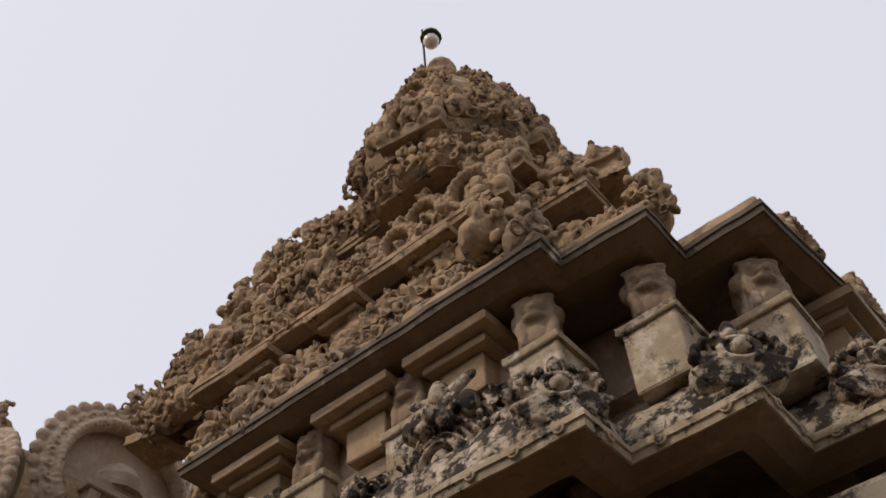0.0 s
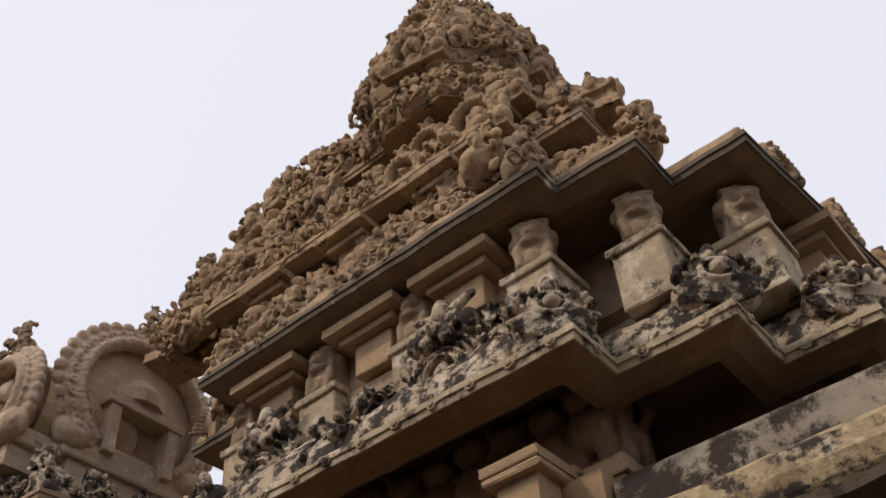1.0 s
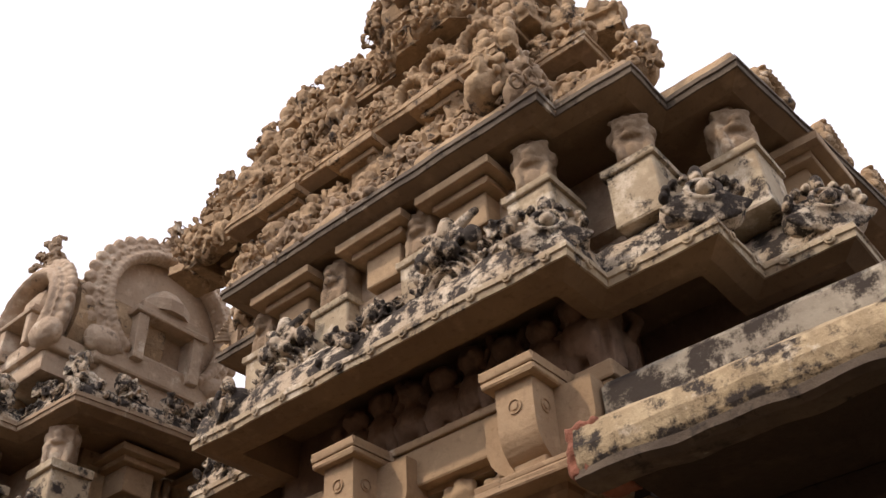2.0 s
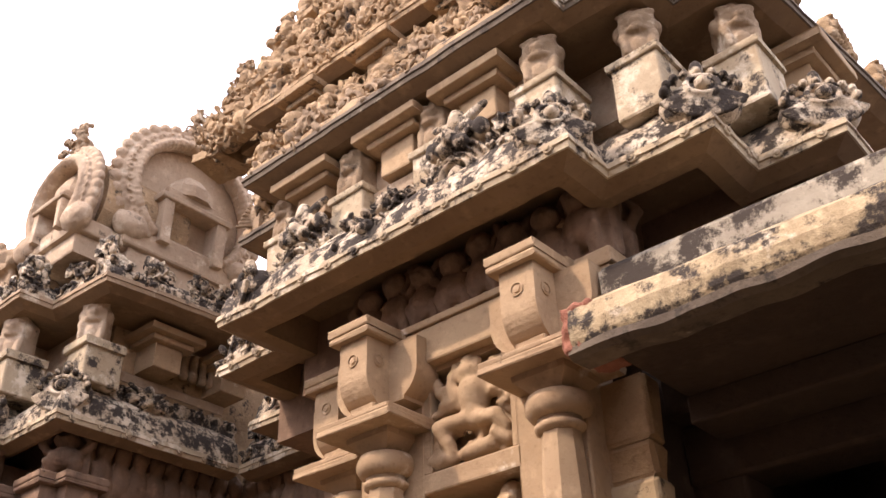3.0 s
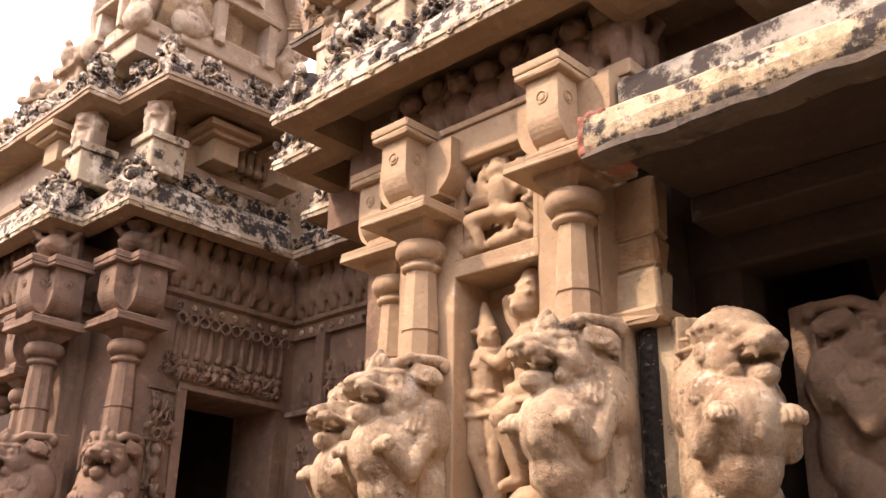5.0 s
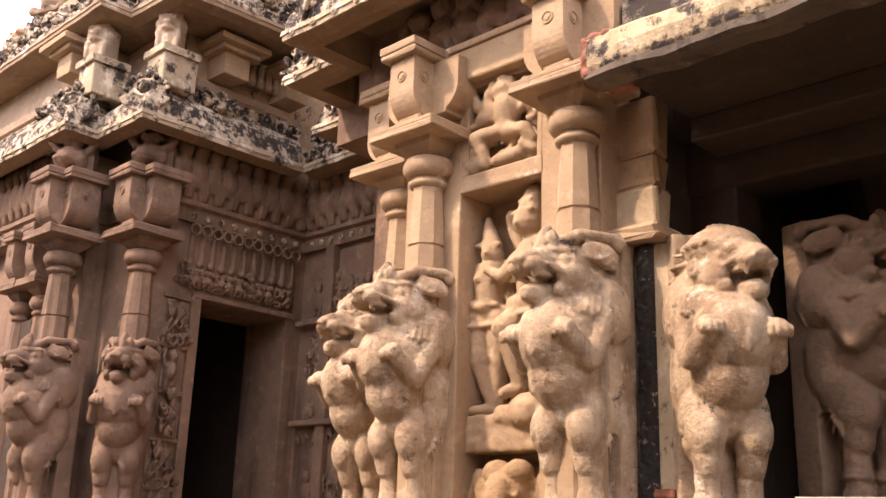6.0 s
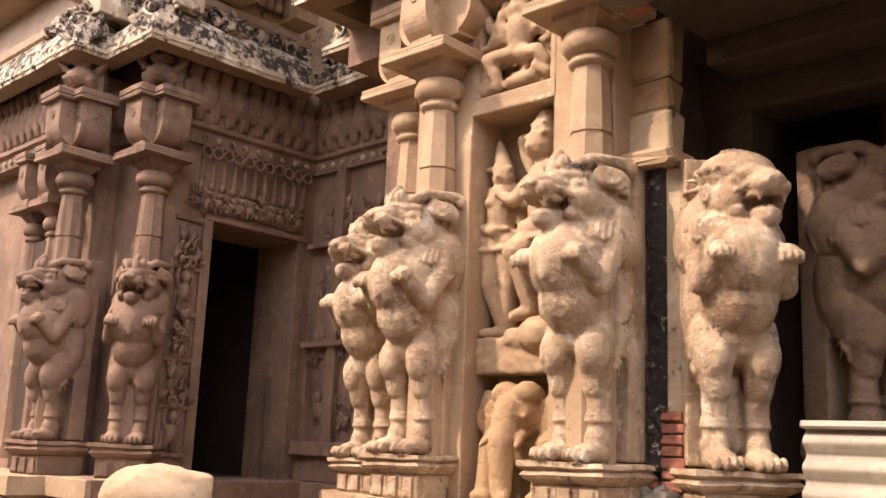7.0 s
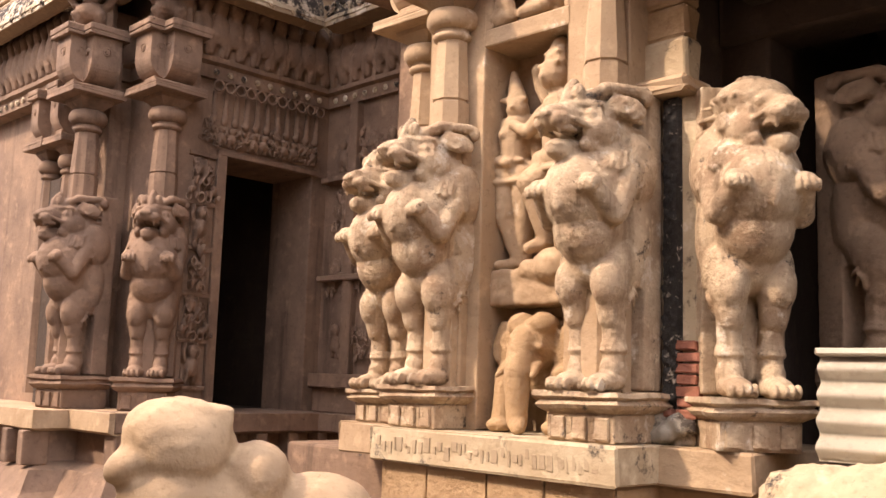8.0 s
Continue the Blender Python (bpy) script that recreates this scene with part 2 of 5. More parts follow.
    head = both(
        ("e", (0.098, -0.205, 1.262), (0.030, 0.026, 0.032)), ("r", (0.100, -0.205, 1.262), 0.046, 0.012, (80, 0, 42)),
        ("e", (0.052, -0.345, 1.222), (0.042, 0.055, 0.040)), ("c", (0.062, -0.362, 1.195), (0.060, -0.358, 1.160), 0.014, 0.009), ("e", (0.070, -0.31, 1.185), (0.018, 0.05, 0.016)),
        ("e", (0.105, -0.13, 1.19), (0.060, 0.12, 0.085)), ("e", (0.028, -0.400, 1.250), (0.018, 0.016, 0.016)),
        ("c", (0.075, -0.35, 1.245), (0.125, -0.22, 1.195), 0.013, 0.018), ("e", (0.095, -0.19, 1.125), (0.040, 0.075, 0.045)))
    head += [("e", (0, -0.09, 1.27), (0.142, 0.170, 0.120)), ("c", (0, -0.20, 1.265), (0, -0.345, 1.245), 0.085, 0.062), ("e", (0, -0.385, 1.252), (0.042, 0.032, 0.032)),
             ("c", (0, -0.14, 1.105), (0, -0.325, 1.098), 0.068, 0.050), ("e", (0, -0.33, 1.112), (0.052, 0.045, 0.024)), ("e", (0, -0.28, 1.135), (0.035, 0.07, 0.016))]
    for k in range(6):
        for side in (-1, 1):
            a = radians(80 - 26 * k)
            head.append(("c", (side * 0.135, -0.08 + 0.10 * math.cos(a), 1.23 + 0.10 * math.sin(a)), (side * 0.165, -0.02 + 0.17 * math.cos(a), 1.20 + 0.15 * math.sin(a)), 0.014, 0.009))
    if ears:
        head += both(("c", (0.055, -0.225, 1.335), (0.115, -0.12, 1.405), 0.026, 0.034), ("c", (0.115, -0.12, 1.405), (0.175, 0.04, 1.410), 0.034, 0.028), ("e", (0.185, 0.07, 1.385), (0.032, 0.040, 0.042)),
                     ("e", (0.180, -0.055, 1.315), (0.020, 0.095, 0.055), (-18, 0, -34)), ("r", (0.185, -0.065, 1.315), 0.034, 0.010, (0, 78, -34)),
                     ("e", (0.052, -0.235, 1.375), (0.028, 0.028, 0.045)), ("c", (0.030, -0.27, 1.318), (0.125, -0.17, 1.318), 0.016, 0.018))
        head += [("c", (0, -0.27, 1.32), (0, -0.24, 1.41), 0.030, 0.024), ("e", (0, -0.215, 1.425), (0.026, 0.028, 0.034)), ("e", (0, -0.06, 1.385), (0.12, 0.14, 0.045))]
    else:
        head += [("e", (0, -0.07, 1.33), (0.172, 0.180, 0.115)), ("e", (0, -0.24, 1.30), (0.10, 0.07, 0.05))]
        head += both(("r", (0.168, -0.09, 1.225), 0.034, 0.012, (0, 90, 0)), ("e", (0.168, -0.09, 1.225), (0.02, 0.02, 0.02)))
        for row in range(4):
            for k in range(15 - 2 * row):
                a = radians(-135 + 270 * k / (14 - 2 * row))
                rr = 1 - 0.22 * row
                head.append(("e", (0.172 * rr * math.sin(a), -0.07 - 0.178 * rr * math.cos(a) * (0.75 if abs(a) < 0.8 else 1), 1.335 + 0.034 * row), (0.020, 0.020, 0.017)))
        head = [(k, (c[0], -0.07 + 0.86 * (c[1] + 0.07), c[2]), *([(rest[0][0], -0.07 + 0.86 * (rest[0][1] + 0.07), rest[0][2])] + rest[1:] if k == "c" else rest)) for k, c, *rest in head]
    if turned:
        turn = Matrix.Rotation(radians(turned), 4, "Z")
        moved = []
        for k, c, *rest in head:
            c = tuple(turn @ Vector(c))
            if k == "c":
                rest[0] = tuple(turn @ Vector(rest[0]))
            elif k == "e":
                rest = [rest[0], (turn @ Euler([radians(v) for v in rest[1]]).to_matrix().to_4x4()).to_euler()[:] if len(rest) > 1 else (0, 0, radians(turned))]
                rest[1] = tuple(math.degrees(v) for v in rest[1])
            elif k == "r":
                rest[2] = tuple(math.degrees(v) for v in (turn @ Euler([radians(v) for v in rest[2]]).to_matrix().to_4x4()).to_euler())
            moved.append((k, c, *rest))
        head = moved
    return clay(name, body + head, 0.0078, 0.0022, seed, 1)


def arch_mesh(name, w=0.5, h=0.55, seed=0.0, figure=True):
    """A horseshoe-arch ornament facing -y with leafy flames round it, a hollow, a small face in it and a crest; base at z = 0."""
    pr = []
    r = w * 0.32
    cz = r * 1.15
    for k in range(15):
        a = radians(-48 + 276 * k / 14)
        x, z = r * math.cos(a), cz + r * math.sin(a)
        pr.append(("e", (x, 0, z), (r * 0.25, 0.075, r * 0.25)))
        pr.append(("e", (x * 1.36, 0.03, cz + (z - cz) * 1.36), (r * 0.20, 0.06, r * 0.20)))
    pr += [("b", (0, 0.10, cz), (r * 1.15, 0.05, r * 1.1)), ("b", (0, 0.06, 0.03), (w * 0.5, 0.09, 0.035)),
           ("e", (0, 0.02, cz + r * 1.45), (r * 0.34, 0.08, r * 0.42)), ("e", (0, 0.02, cz + r * 1.9), (r * 0.16, 0.05, r * 0.28))]
    pr += both(("e", (w * 0.42, 0, 0.09), (w * 0.13, 0.08, 0.07)), ("e", (w * 0.47, 0.0, 0.2), (w * 0.07, 0.06, 0.08)), ("e", (r * 0.3, -0.01, cz + r * 1.75), (r * 0.18, 0.05, r * 0.16)))
    if figure:
        pr += [("e", (0, 0.03, cz + r * 0.1), (r * 0.34, 0.07, r * 0.4)), ("e", (0, 0.02, cz - r * 0.55), (r * 0.5, 0.06, r * 0.35))]
        pr += both(("e", (r * 0.15, -0.04, cz + r * 0.18), (0.012, 0.012, 0.012)))
    return clay(name, pr, 0.010, 0.005, seed, 1)


def dwarf_mesh(name, seed=0.0):
    """A squat carved dwarf with raised arms, facing -y, 0.3 high."""
    pr = both(("c", (0.05, -0.02, 0.03), (0.06, -0.05, 0.10), 0.03, 0.035), ("c", (0.085, -0.02, 0.18), (0.12, -0.03, 0.23), 0.026, 0.022), ("c", (0.12, -0.03, 0.23), (0.08, -0.02, 0.30), 0.022, 0.02),
              ("e", (0.03, -0.095, 0.255), (0.012, 0.012, 0.012)))
    pr += [("e", (0, -0.03, 0.13), (0.085, 0.07, 0.075)), ("e", (0, -0.045, 0.245), (0.06, 0.06, 0.058)), ("b", (0, 0.04, 0.16), (0.11, 0.04, 0.16)), ("e", (0, -0.1, 0.24), (0.014, 0.016, 0.014))]
    return clay(name, pr, 0.010, 0.006, seed)


def foliage_mesh(name, seed, w=0.34, h=0.36, d=0.16, count=52):
    """An uneven clump of curled stucco leaves and worn figures, base at z = 0, facing -y."""
    rnd = random.Random(seed)
    pr = [("e", (0, 0.06, h * 0.35), (w * 0.36, d * 0.55, h * 0.36))]
    for _ in range(count):
        u, t = rnd.uniform(-0.5, 0.5), rnd.random() ** 0.8
        x, z = u * w * (1.1 - 0.65 * t), t * h
        y = -d * 0.5 * (1 - t) + rnd.uniform(-0.3, 0.3) * d
        if rnd.random() < 0.35:
            pr.append(("r", (x, y, z), rnd.uniform(0.022, 0.045), rnd.uniform(0.008, 0.013), (rnd.uniform(55, 115), 0, rnd.uniform(-40, 40))))
        else:
            pr.append(("e", (x, y, z), (rnd.uniform(0.012, 0.034), rnd.uniform(0.015, 0.04), rnd.uniform(0.02, 0.055)), (rnd.uniform(-40, 40), rnd.uniform(-40, 40), 0)))
    return clay(name, pr, 0.0095, 0.006, seed, 1)


def kuta_mesh(name, seed=0.0):
    """A miniature domed pavilion, 0.62 high, with small pillars, an eave, a ribbed dome and a bud finial."""
    pr = [("b", (0, 0, 0.05), (0.21, 0.21, 0.05)), ("b", (0, 0, 0.17), (0.14, 0.14, 0.10)), ("b", (0, 0, 0.275), (0.20, 0.20, 0.025)), ("e", (0, 0, 0.39), (0.19, 0.19, 0.14)), ("e", (0, 0, 0.53), (0.05, 0.05, 0.05)), ("e", (0, 0, 0.59), (0.03, 0.03, 0.05))]
    for a in (0, 90, 180, 270):
        c, s = math.cos(radians(a)), math.sin(radians(a))
        pr += [("e", (0.17 * c, 0.17 * s, 0.37), (0.075, 0.075, 0.10)), ("e", (0.20 * c, 0.20 * s, 0.48), (0.03, 0.03, 0.05))]
        c, s = math.cos(radians(a + 45)), math.sin(radians(a + 45))
        pr += [("c", (0.19 * c, 0.19 * s, 0.08), (0.19 * c, 0.19 * s, 0.26), 0.03, 0.03), ("e", (0.24 * c, 0.24 * s, 0.29), (0.05, 0.05, 0.05))]
    return clay(name, pr, 0.014, 0.010, seed)


def shell_mesh(name, seed=0.0):
    """A ribbed shell ornament under a leafy crown, facing -y, about 0.36 wide, base at z = 0."""
    pr = [("e", (0, 0.07, 0.13), (0.17, 0.085, 0.13))]
    for k in range(17):
        a = radians(-25 - 130 * k / 16)
        pr.append(("c", (0.07 * math.cos(a), -0.03, 0.16 + 0.05 * math.sin(a)), (0.185 * math.cos(a), -0.01, 0.16 + 0.15 * math.sin(a)), 0.008, 0.013))
    pr += [("r", (0, -0.03, 0.17), 0.065, 0.014, (80, 0, 0)), ("e", (0, -0.04, 0.17), (0.035, 0.03, 0.035))]
    for k in range(9):
        a = radians(5 + 170 * k / 8)
        pr.append(("e", (0.15 * math.cos(a), 0.01, 0.17 + 0.11 * math.sin(a)), (0.02, 0.03, 0.024)))
    pr += [("e", (0, 0.02, 0.31), (0.03, 0.03, 0.05))]
    return clay(name, pr, 0.0075, 0.003, seed, 1)


def crest_mesh(name, seed=0.0):
    """A tall eave ornament facing -y: nested scroll arches, ribbed wings and a horned lion mask on top, 0.66 high."""
    pr = [("b", (0, 0.12, 0.22), (0.2, 0.05, 0.22)), ("e", (0, 0.1, 0.45), (0.16, 0.09, 0.14))]
    for r, s, y in ((0.205, 0.017, 0.01), (0.165, 0.011, -0.005), (0.130, 0.011, -0.015), (0.095, 0.012, -0.02)):
        for k in range(26):
            a = radians(-35 + 250 * k / 25)
            pr.append(("e", (r * math.cos(a), y + 0.04, 0.2 + r * math.sin(a)), (s * 1.1, 0.05, s * 1.1)))
    for side in (-1, 1):
        for k in range(7):
            pr.append(("c", (side * 0.19, 0.05, 0.10 + 0.035 * k), (side * (0.36 - 0.025 * k), 0.02, 0.03 + 0.055 * k), 0.014, 0.018))
        pr += [("r", (side * 0.075, -0.01, 0.47), 0.045, 0.015, (80, 0, 0)), ("e", (side * 0.075, -0.02, 0.47), (0.022, 0.02, 0.022)), ("c", (side * 0.05, 0.02, 0.54), (side * 0.17, 0.05, 0.62), 0.03, 0.022),
               ("e", (side * 0.16, 0.03, 0.45), (0.05, 0.05, 0.06)), ("e", (side * 0.06, -0.02, 0.385), (0.045, 0.04, 0.04))]
    pr += [("e", (0, -0.03, 0.43), (0.04, 0.05, 0.05)), ("e", (0, 0.03, 0.58), (0.05, 0.05, 0.07)), ("e", (0, 0.02, 0.2), (0.05, 0.05, 0.07))]
    return clay(name, pr, 0.0085, 0.004, seed, 1)


def mask_mesh(name, seed=0.0):
    """A square pilaster head carved with a lion mask and leaf crown, 0.3 high, facing -y."""
    pr = [("b", (0, 0.0, 0.13), (0.082, 0.09, 0.14)), ("e", (0, -0.04, 0.22), (0.09, 0.08, 0.075)), ("e", (0, -0.12, 0.19), (0.035, 0.03, 0.028)), ("e", (0, -0.1, 0.15), (0.05, 0.03, 0.02))]
    pr += both(("e", (0.04, -0.105, 0.225), (0.02, 0.015, 0.02)), ("c", (0.02, -0.11, 0.255), (0.08, -0.08, 0.265), 0.014, 0.016), ("e", (0.085, -0.02, 0.2), (0.03, 0.04, 0.05)),
               ("e", (0.05, -0.03, 0.3), (0.03, 0.04, 0.03)), ("c", (0.06, -0.09, 0.02), (0.07, -0.08, 0.12), 0.022, 0.025))
    pr += [("e", (0, -0.05, 0.31), (0.035, 0.04, 0.035)), ("e", (0, -0.09, 0.06), (0.035, 0.02, 0.05))]
    return clay(name, pr, 0.0095, 0.005, seed)


def figure_mesh(name, joints, seed=0.0):
    """A slender carved standing figure in high relief, facing -y; joints: its limbs as (from, to, radius, radius)."""
    return clay(name, [("c", p, q, r * 1.08, s * 1.08) for p, q, r, s in joints], 0.010, 0.004, seed)


ARCHES = [arch_mesh("horseshoe_arch", 0.5, 0.55, 3.0), arch_mesh("horseshoe_arch", 0.42, 0.5, 8.0, False)]
FOLIAGE = [foliage_mesh("carved_foliage", 5), foliage_mesh("carved_foliage", 6, 0.42, 0.30), foliage_mesh("carved_foliage", 7, 0.26, 0.42), foliage_mesh("carved_foliage", 8, 0.5, 0.26, 0.2, 44)]
DWARF = [dwarf_mesh("dwarf_figure", 1.0), dwarf_mesh("dwarf_figure", 9.0)]
KUTA = kuta_mesh("pavilion", 2.0)
SHELL, CREST, MASK = shell_mesh("shell_ornament", 1.0), crest_mesh("crest_ornament", 2.0), mask_mesh("lion_mask", 3.0)


def put(name, mesh, mat, parent, x, y, z, turn=0, size=1.0, label=""):
    """A carved piece on its base point; size: one number or three."""
    me = mesh
    if me.materials and me.materials[0] != mat:
        key = f"{mesh.name}_{mat.name}"
        me = bpy.data.meshes.get(key)
        if not me:
            me = mesh.copy()
            me.name = key
            me.materials.clear()
            me.materials.append(mat)
    elif not me.materials:
        me.materials.append(mat)
    ob = new(name, me)
    ob.location, ob.rotation_euler.z = (x, y, z), radians(turn)
    ob.scale = (size,) * 3 if isinstance(size, (int, float)) else size
    if parent:
        ob.parent = parent
    if label:
        ob["label"] = label
    return ob


def kapota(parent, outline, z, over, rise, face=0.07, mats=(SOFFIT, FACE, CRUST), seed=0.0, lip=0.0):
    """A curved stone eave along its outer edge: soffit, studded edge band and rounded roof back to the wall."""
    under = [(-over - 0.45, z + 0.2), (-lip - 0.012, z + 0.2), (-lip, z - 0.02)] if lip else [(-over - 0.3, z + 0.02), (-over, z + 0.012)]
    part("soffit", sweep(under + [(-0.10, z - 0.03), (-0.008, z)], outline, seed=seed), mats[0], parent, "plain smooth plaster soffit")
    part("eave_band", sweep([(-0.06, z - 0.004), (0, z), (0.004, z + face * 0.45), (0.014, z + face * 0.5), (0.008, z + face), (-0.05, z + face + 0.01)], outline, seed=seed), mats[1], parent, "stuccoed eave edge with round studs")
    prof = [(-0.012 - over * (1 - math.cos(a)), z + face + 0.004 + (rise - face) * math.sin(a)) for a in (radians(d) for d in range(0, 91, 10))]
    part("eave_roof", sweep(prof, outline, wear=0.022, seed=seed), mats[2], parent, "rounded roll of blackened stucco", True)


STUD = lathe([(0.028, 0), (0.026, 0.010), (0.016, 0.011), (0.014, 0.018), (0.004, 0.02)], 10)
STUD_MESH = bpy.data.meshes.new("stud")
STUD.to_mesh(STUD_MESH)
STUD.free()
STUD_MESH.materials.append(FACE)


def studs(parent, outline, z, gap=0.2):
    """Round flower studs along an eave's edge band."""
    for (x0, y0), (x1, y1) in zip(outline, outline[1:]):
        a, b = Vector((x0, y0, z)), Vector((x1, y1, z))
        d = (b - a)
        n = int(d.length / gap)
        if n < 1:
            continue
        out = Vector((d.y, -d.x, 0)).normalized()
        for i in range(n):
            ob = new("stud", STUD_MESH)
            ob.parent = parent
            ob.matrix_basis = Matrix.Translation(a.lerp(b, (i + 0.5) / n) + out * 0.006) @ out.to_track_quat("Z", "Y").to_matrix().to_4x4()


ROUNDEL = {}


def column(parent, x, y, z0, mat, turn=0, both_sides=False, r=0.10, arms=True):
    """An engaged eight-sided shaft with cushion, lotus, thin abacus and curved brackets; both_sides: a second full bracket to the right, as on a corner."""
    col = new("column")
    col.parent, col.location, col.rotation_euler.z = parent, (x, y, 0), radians(turn)
    part("shaft", lathe([(r * 1.15, z0), (r * 1.12, 3.0), (r * 1.12, 3.13), (r * 0.98, 3.135), (r * 0.98, 3.145), (r * 1.08, 3.15), (r * 1.0, 3.30), (r * 0.92, 3.44), (r * 0.90, 3.50)]), mat, col, "eight-sided shaft with carved bands")
    part("neck_ring", lathe([(r * 0.9, 3.49), (r * 1.14, 3.505), (r * 1.16, 3.525), (r * 0.95, 3.54), (r * 1.05, 3.552)], 16), mat, col, "", True)
    part("cushion", lathe([(r * 0.95, 3.55), (r * 1.30, 3.562), (r * 1.50, 3.59), (r * 1.52, 3.625), (r * 1.35, 3.662), (r * 1.05, 3.675)], 20), mat, col, "flattened round cushion", True)
    part("lotus", lathe([(r * 1.05, 3.672), (r * 1.5, 3.70), (r * 2.0, 3.735), (r * 2.05, 3.765)], 4), mat, col, "")
    part("abacus", blocks((-0.255, 0.255, -0.255, 0.2, 3.763, 3.80), (-0.25, 0.25, -0.25, 0.2, 3.80, 3.828), bevel=0.007), mat, col, "thin square slab")
    part("corbel_foot", blocks((-0.085, 0.085, -0.18, 0.2, 3.826, 3.90)), mat, col, "")

    def bracket(w, turned, reach=0.25, foot=3.865, top=4.24):
        bm = bmesh.new()
        rad = min(reach, 0.17)
        curve = [(-reach + rad - rad * math.sin(a), foot + rad * (1 - math.cos(a))) for a in (radians(d) for d in range(0, 91, 10))]
        prof = [(0.2, foot)] + curve + [(-reach, top), (0.2, top)]
        sides = [[bm.verts.new((sx, py, pz)) for py, pz in prof] for sx in (-w, w)]
        k = len(prof)
        for i in range(k):
            bm.faces.new((sides[0][i], sides[0][(i + 1) % k], sides[1][(i + 1) % k], sides[1][i]))
        bm.faces.new(sides[0])
        bm.faces.new(sides[1][::-1])
        bmesh.ops.rotate(bm, verts=bm.verts[:], cent=(0, 0, 0), matrix=Matrix.Rotation(radians(turned), 3, "Z"))
        return bm

    def roundel(ang, x, y, z, face=0):
        ring = new("roundel", ROUNDEL[mat.name])
        ring.parent = col
        ring.matrix_basis = Matrix.Rotation(radians(ang), 4, "Z") @ Matrix.Translation((x, y, z)) @ Matrix.Rotation(radians(face), 4, "Z") @ Matrix.Rotation(radians(90), 4, "X")
    if mat.name not in ROUNDEL:
        bm = lathe([(0.036, 0), (0.036, 0.008), (0.030, 0.009), (0.028, 0.002), (0.019, 0.002), (0.017, 0.009), (0.004, 0.011)], 18)
        me = bpy.data.meshes.new("roundel")
        bm.to_mesh(me)
        bm.free()
        me.materials.append(mat)
        ROUNDEL[mat.name] = me
    w = 0.125 if both_sides else 0.098
    for ang in ((0, 90) if both_sides else (0,)):
        part("bracket", bracket(w - 0.001 * (ang > 0), ang), mat, col, "curved stone bracket with carved roundels")
        roundel(ang, 0, -0.249, 4.12)
        roundel(ang, w - 0.001, -0.165, 4.12, 90)
        roundel(ang, -w + 0.001, -0.165, 4.12, -90)
    if arms:
        for ang, w2, z1 in ((90, 0.085, 4.236), (-90, 0.084, 4.234)):
            if not (both_sides and ang == 90):
                part("side_arm", bracket(w2, ang, 0.29, 3.905, z1), mat, col, "curved side arm of the bracket")
    part("bracket_cap", blocks((-w - 0.045, w + 0.045, -0.295, 0.2, 4.236, 4.272), (-w - 0.05, w + 0.05, -0.30, 0.2, 4.272, 4.325), *(((-0.2, 0.297, -w - 0.045, w + 0.045, 4.238, 4.27), (-0.2, 0.302, -w - 0.049, w + 0.049, 4.27, 4.323)) if both_sides else ())), mat, col, "")
    return col


def pedestal(name, x, y, z0, z1, w, d, mat, turn=0):
    """A low carved pedestal with two mouldings."""
    ped = thing(name, "low moulded sandstone pedestal with a worn carved rim", "pedestal", "lion pedestals")
    ped.location, ped.rotation_euler.z = (x, y, z0), radians(turn)
    h = z1 - z0
    part("base", blocks((-w * 0.43, w * 0.43, -d * 0.43, d * 0.5, 0, h * 0.58), bevel=0.01), mat, ped, "carved panel sides")
    for s in (-1, 0, 1):
        part("panel", blocks((s * w * 0.28 - w * 0.09, s * w * 0.28 + w * 0.09, -d * 0.43 - 0.014, -d * 0.42, h * 0.06, h * 0.5), bevel=0.006), mat, ped)
    part("rim", sweep([(-0.05, h * 0.56), (0.0, h * 0.57), (0.035, h * 0.66), (0.05, h * 0.74), (0.03, h * 0.84), (0.055, h * 0.90), (0.05, h), (-0.2, h + 0.001)],
                      [(-w * 0.43, d * 0.5), (-w * 0.43, -d * 0.43), (w * 0.43, -d * 0.43), (w * 0.43, d * 0.5)], 0.05, 0.014), mat, ped, "crumbling rim")
    part("top", blocks((-w * 0.43, w * 0.43, -d * 0.43, d * 0.5, h * 0.6, h - 0.002)), mat, ped)
    return ped

# ---- ground and far things ----
tagged(part("ground", blocks((-400, 400, -400, 400, -1.0, 0.0), bevel=0, wear=0), EARTH), "dry sandy temple courtyard", "ground", kind="structure")

# Added out of view behind the camera to block sky and ground bounce.
tagged(part("unseen_shade_wall", blocks((-14.0, 12.0, -3.1, -2.5, 0.0, 6.0), bevel=0.03, wear=0), SIDE), "added unseen wall that shades the courtyard ground", "wall", kind="structure")


def facing(nx, ny):
    return math.degrees(math.atan2(nx, -ny))


def garland(parent, outline, z, inset, pieces, gap, seed, mat, sizes=(0.8, 1.1), sink=0.03):
    """Carved pieces in a row along a plan outline, set back by inset, each facing outward."""
    rnd = random.Random(seed)
    for (x0, y0), (x1, y1) in zip(outline, outline[1:]):
        d = Vector((x1 - x0, y1 - y0))
        if d.length < 0.14:
            continue
        out = Vector((d.y, -d.x)).normalized()
        n = max(1, round(d.length / gap))
        for i in range(n):
            p = Vector((x0, y0)) + d * ((i + 0.5 + rnd.uniform(-0.12, 0.12)) / n) - out * inset
            name, mesh = rnd.choice(pieces)
            s = rnd.uniform(*sizes)
            put(name, mesh, mat, parent, p.x, p.y, z - sink, facing(out.x, out.y) + rnd.uniform(-8, 8), (s, s, s * rnd.uniform(0.9, 1.12)))


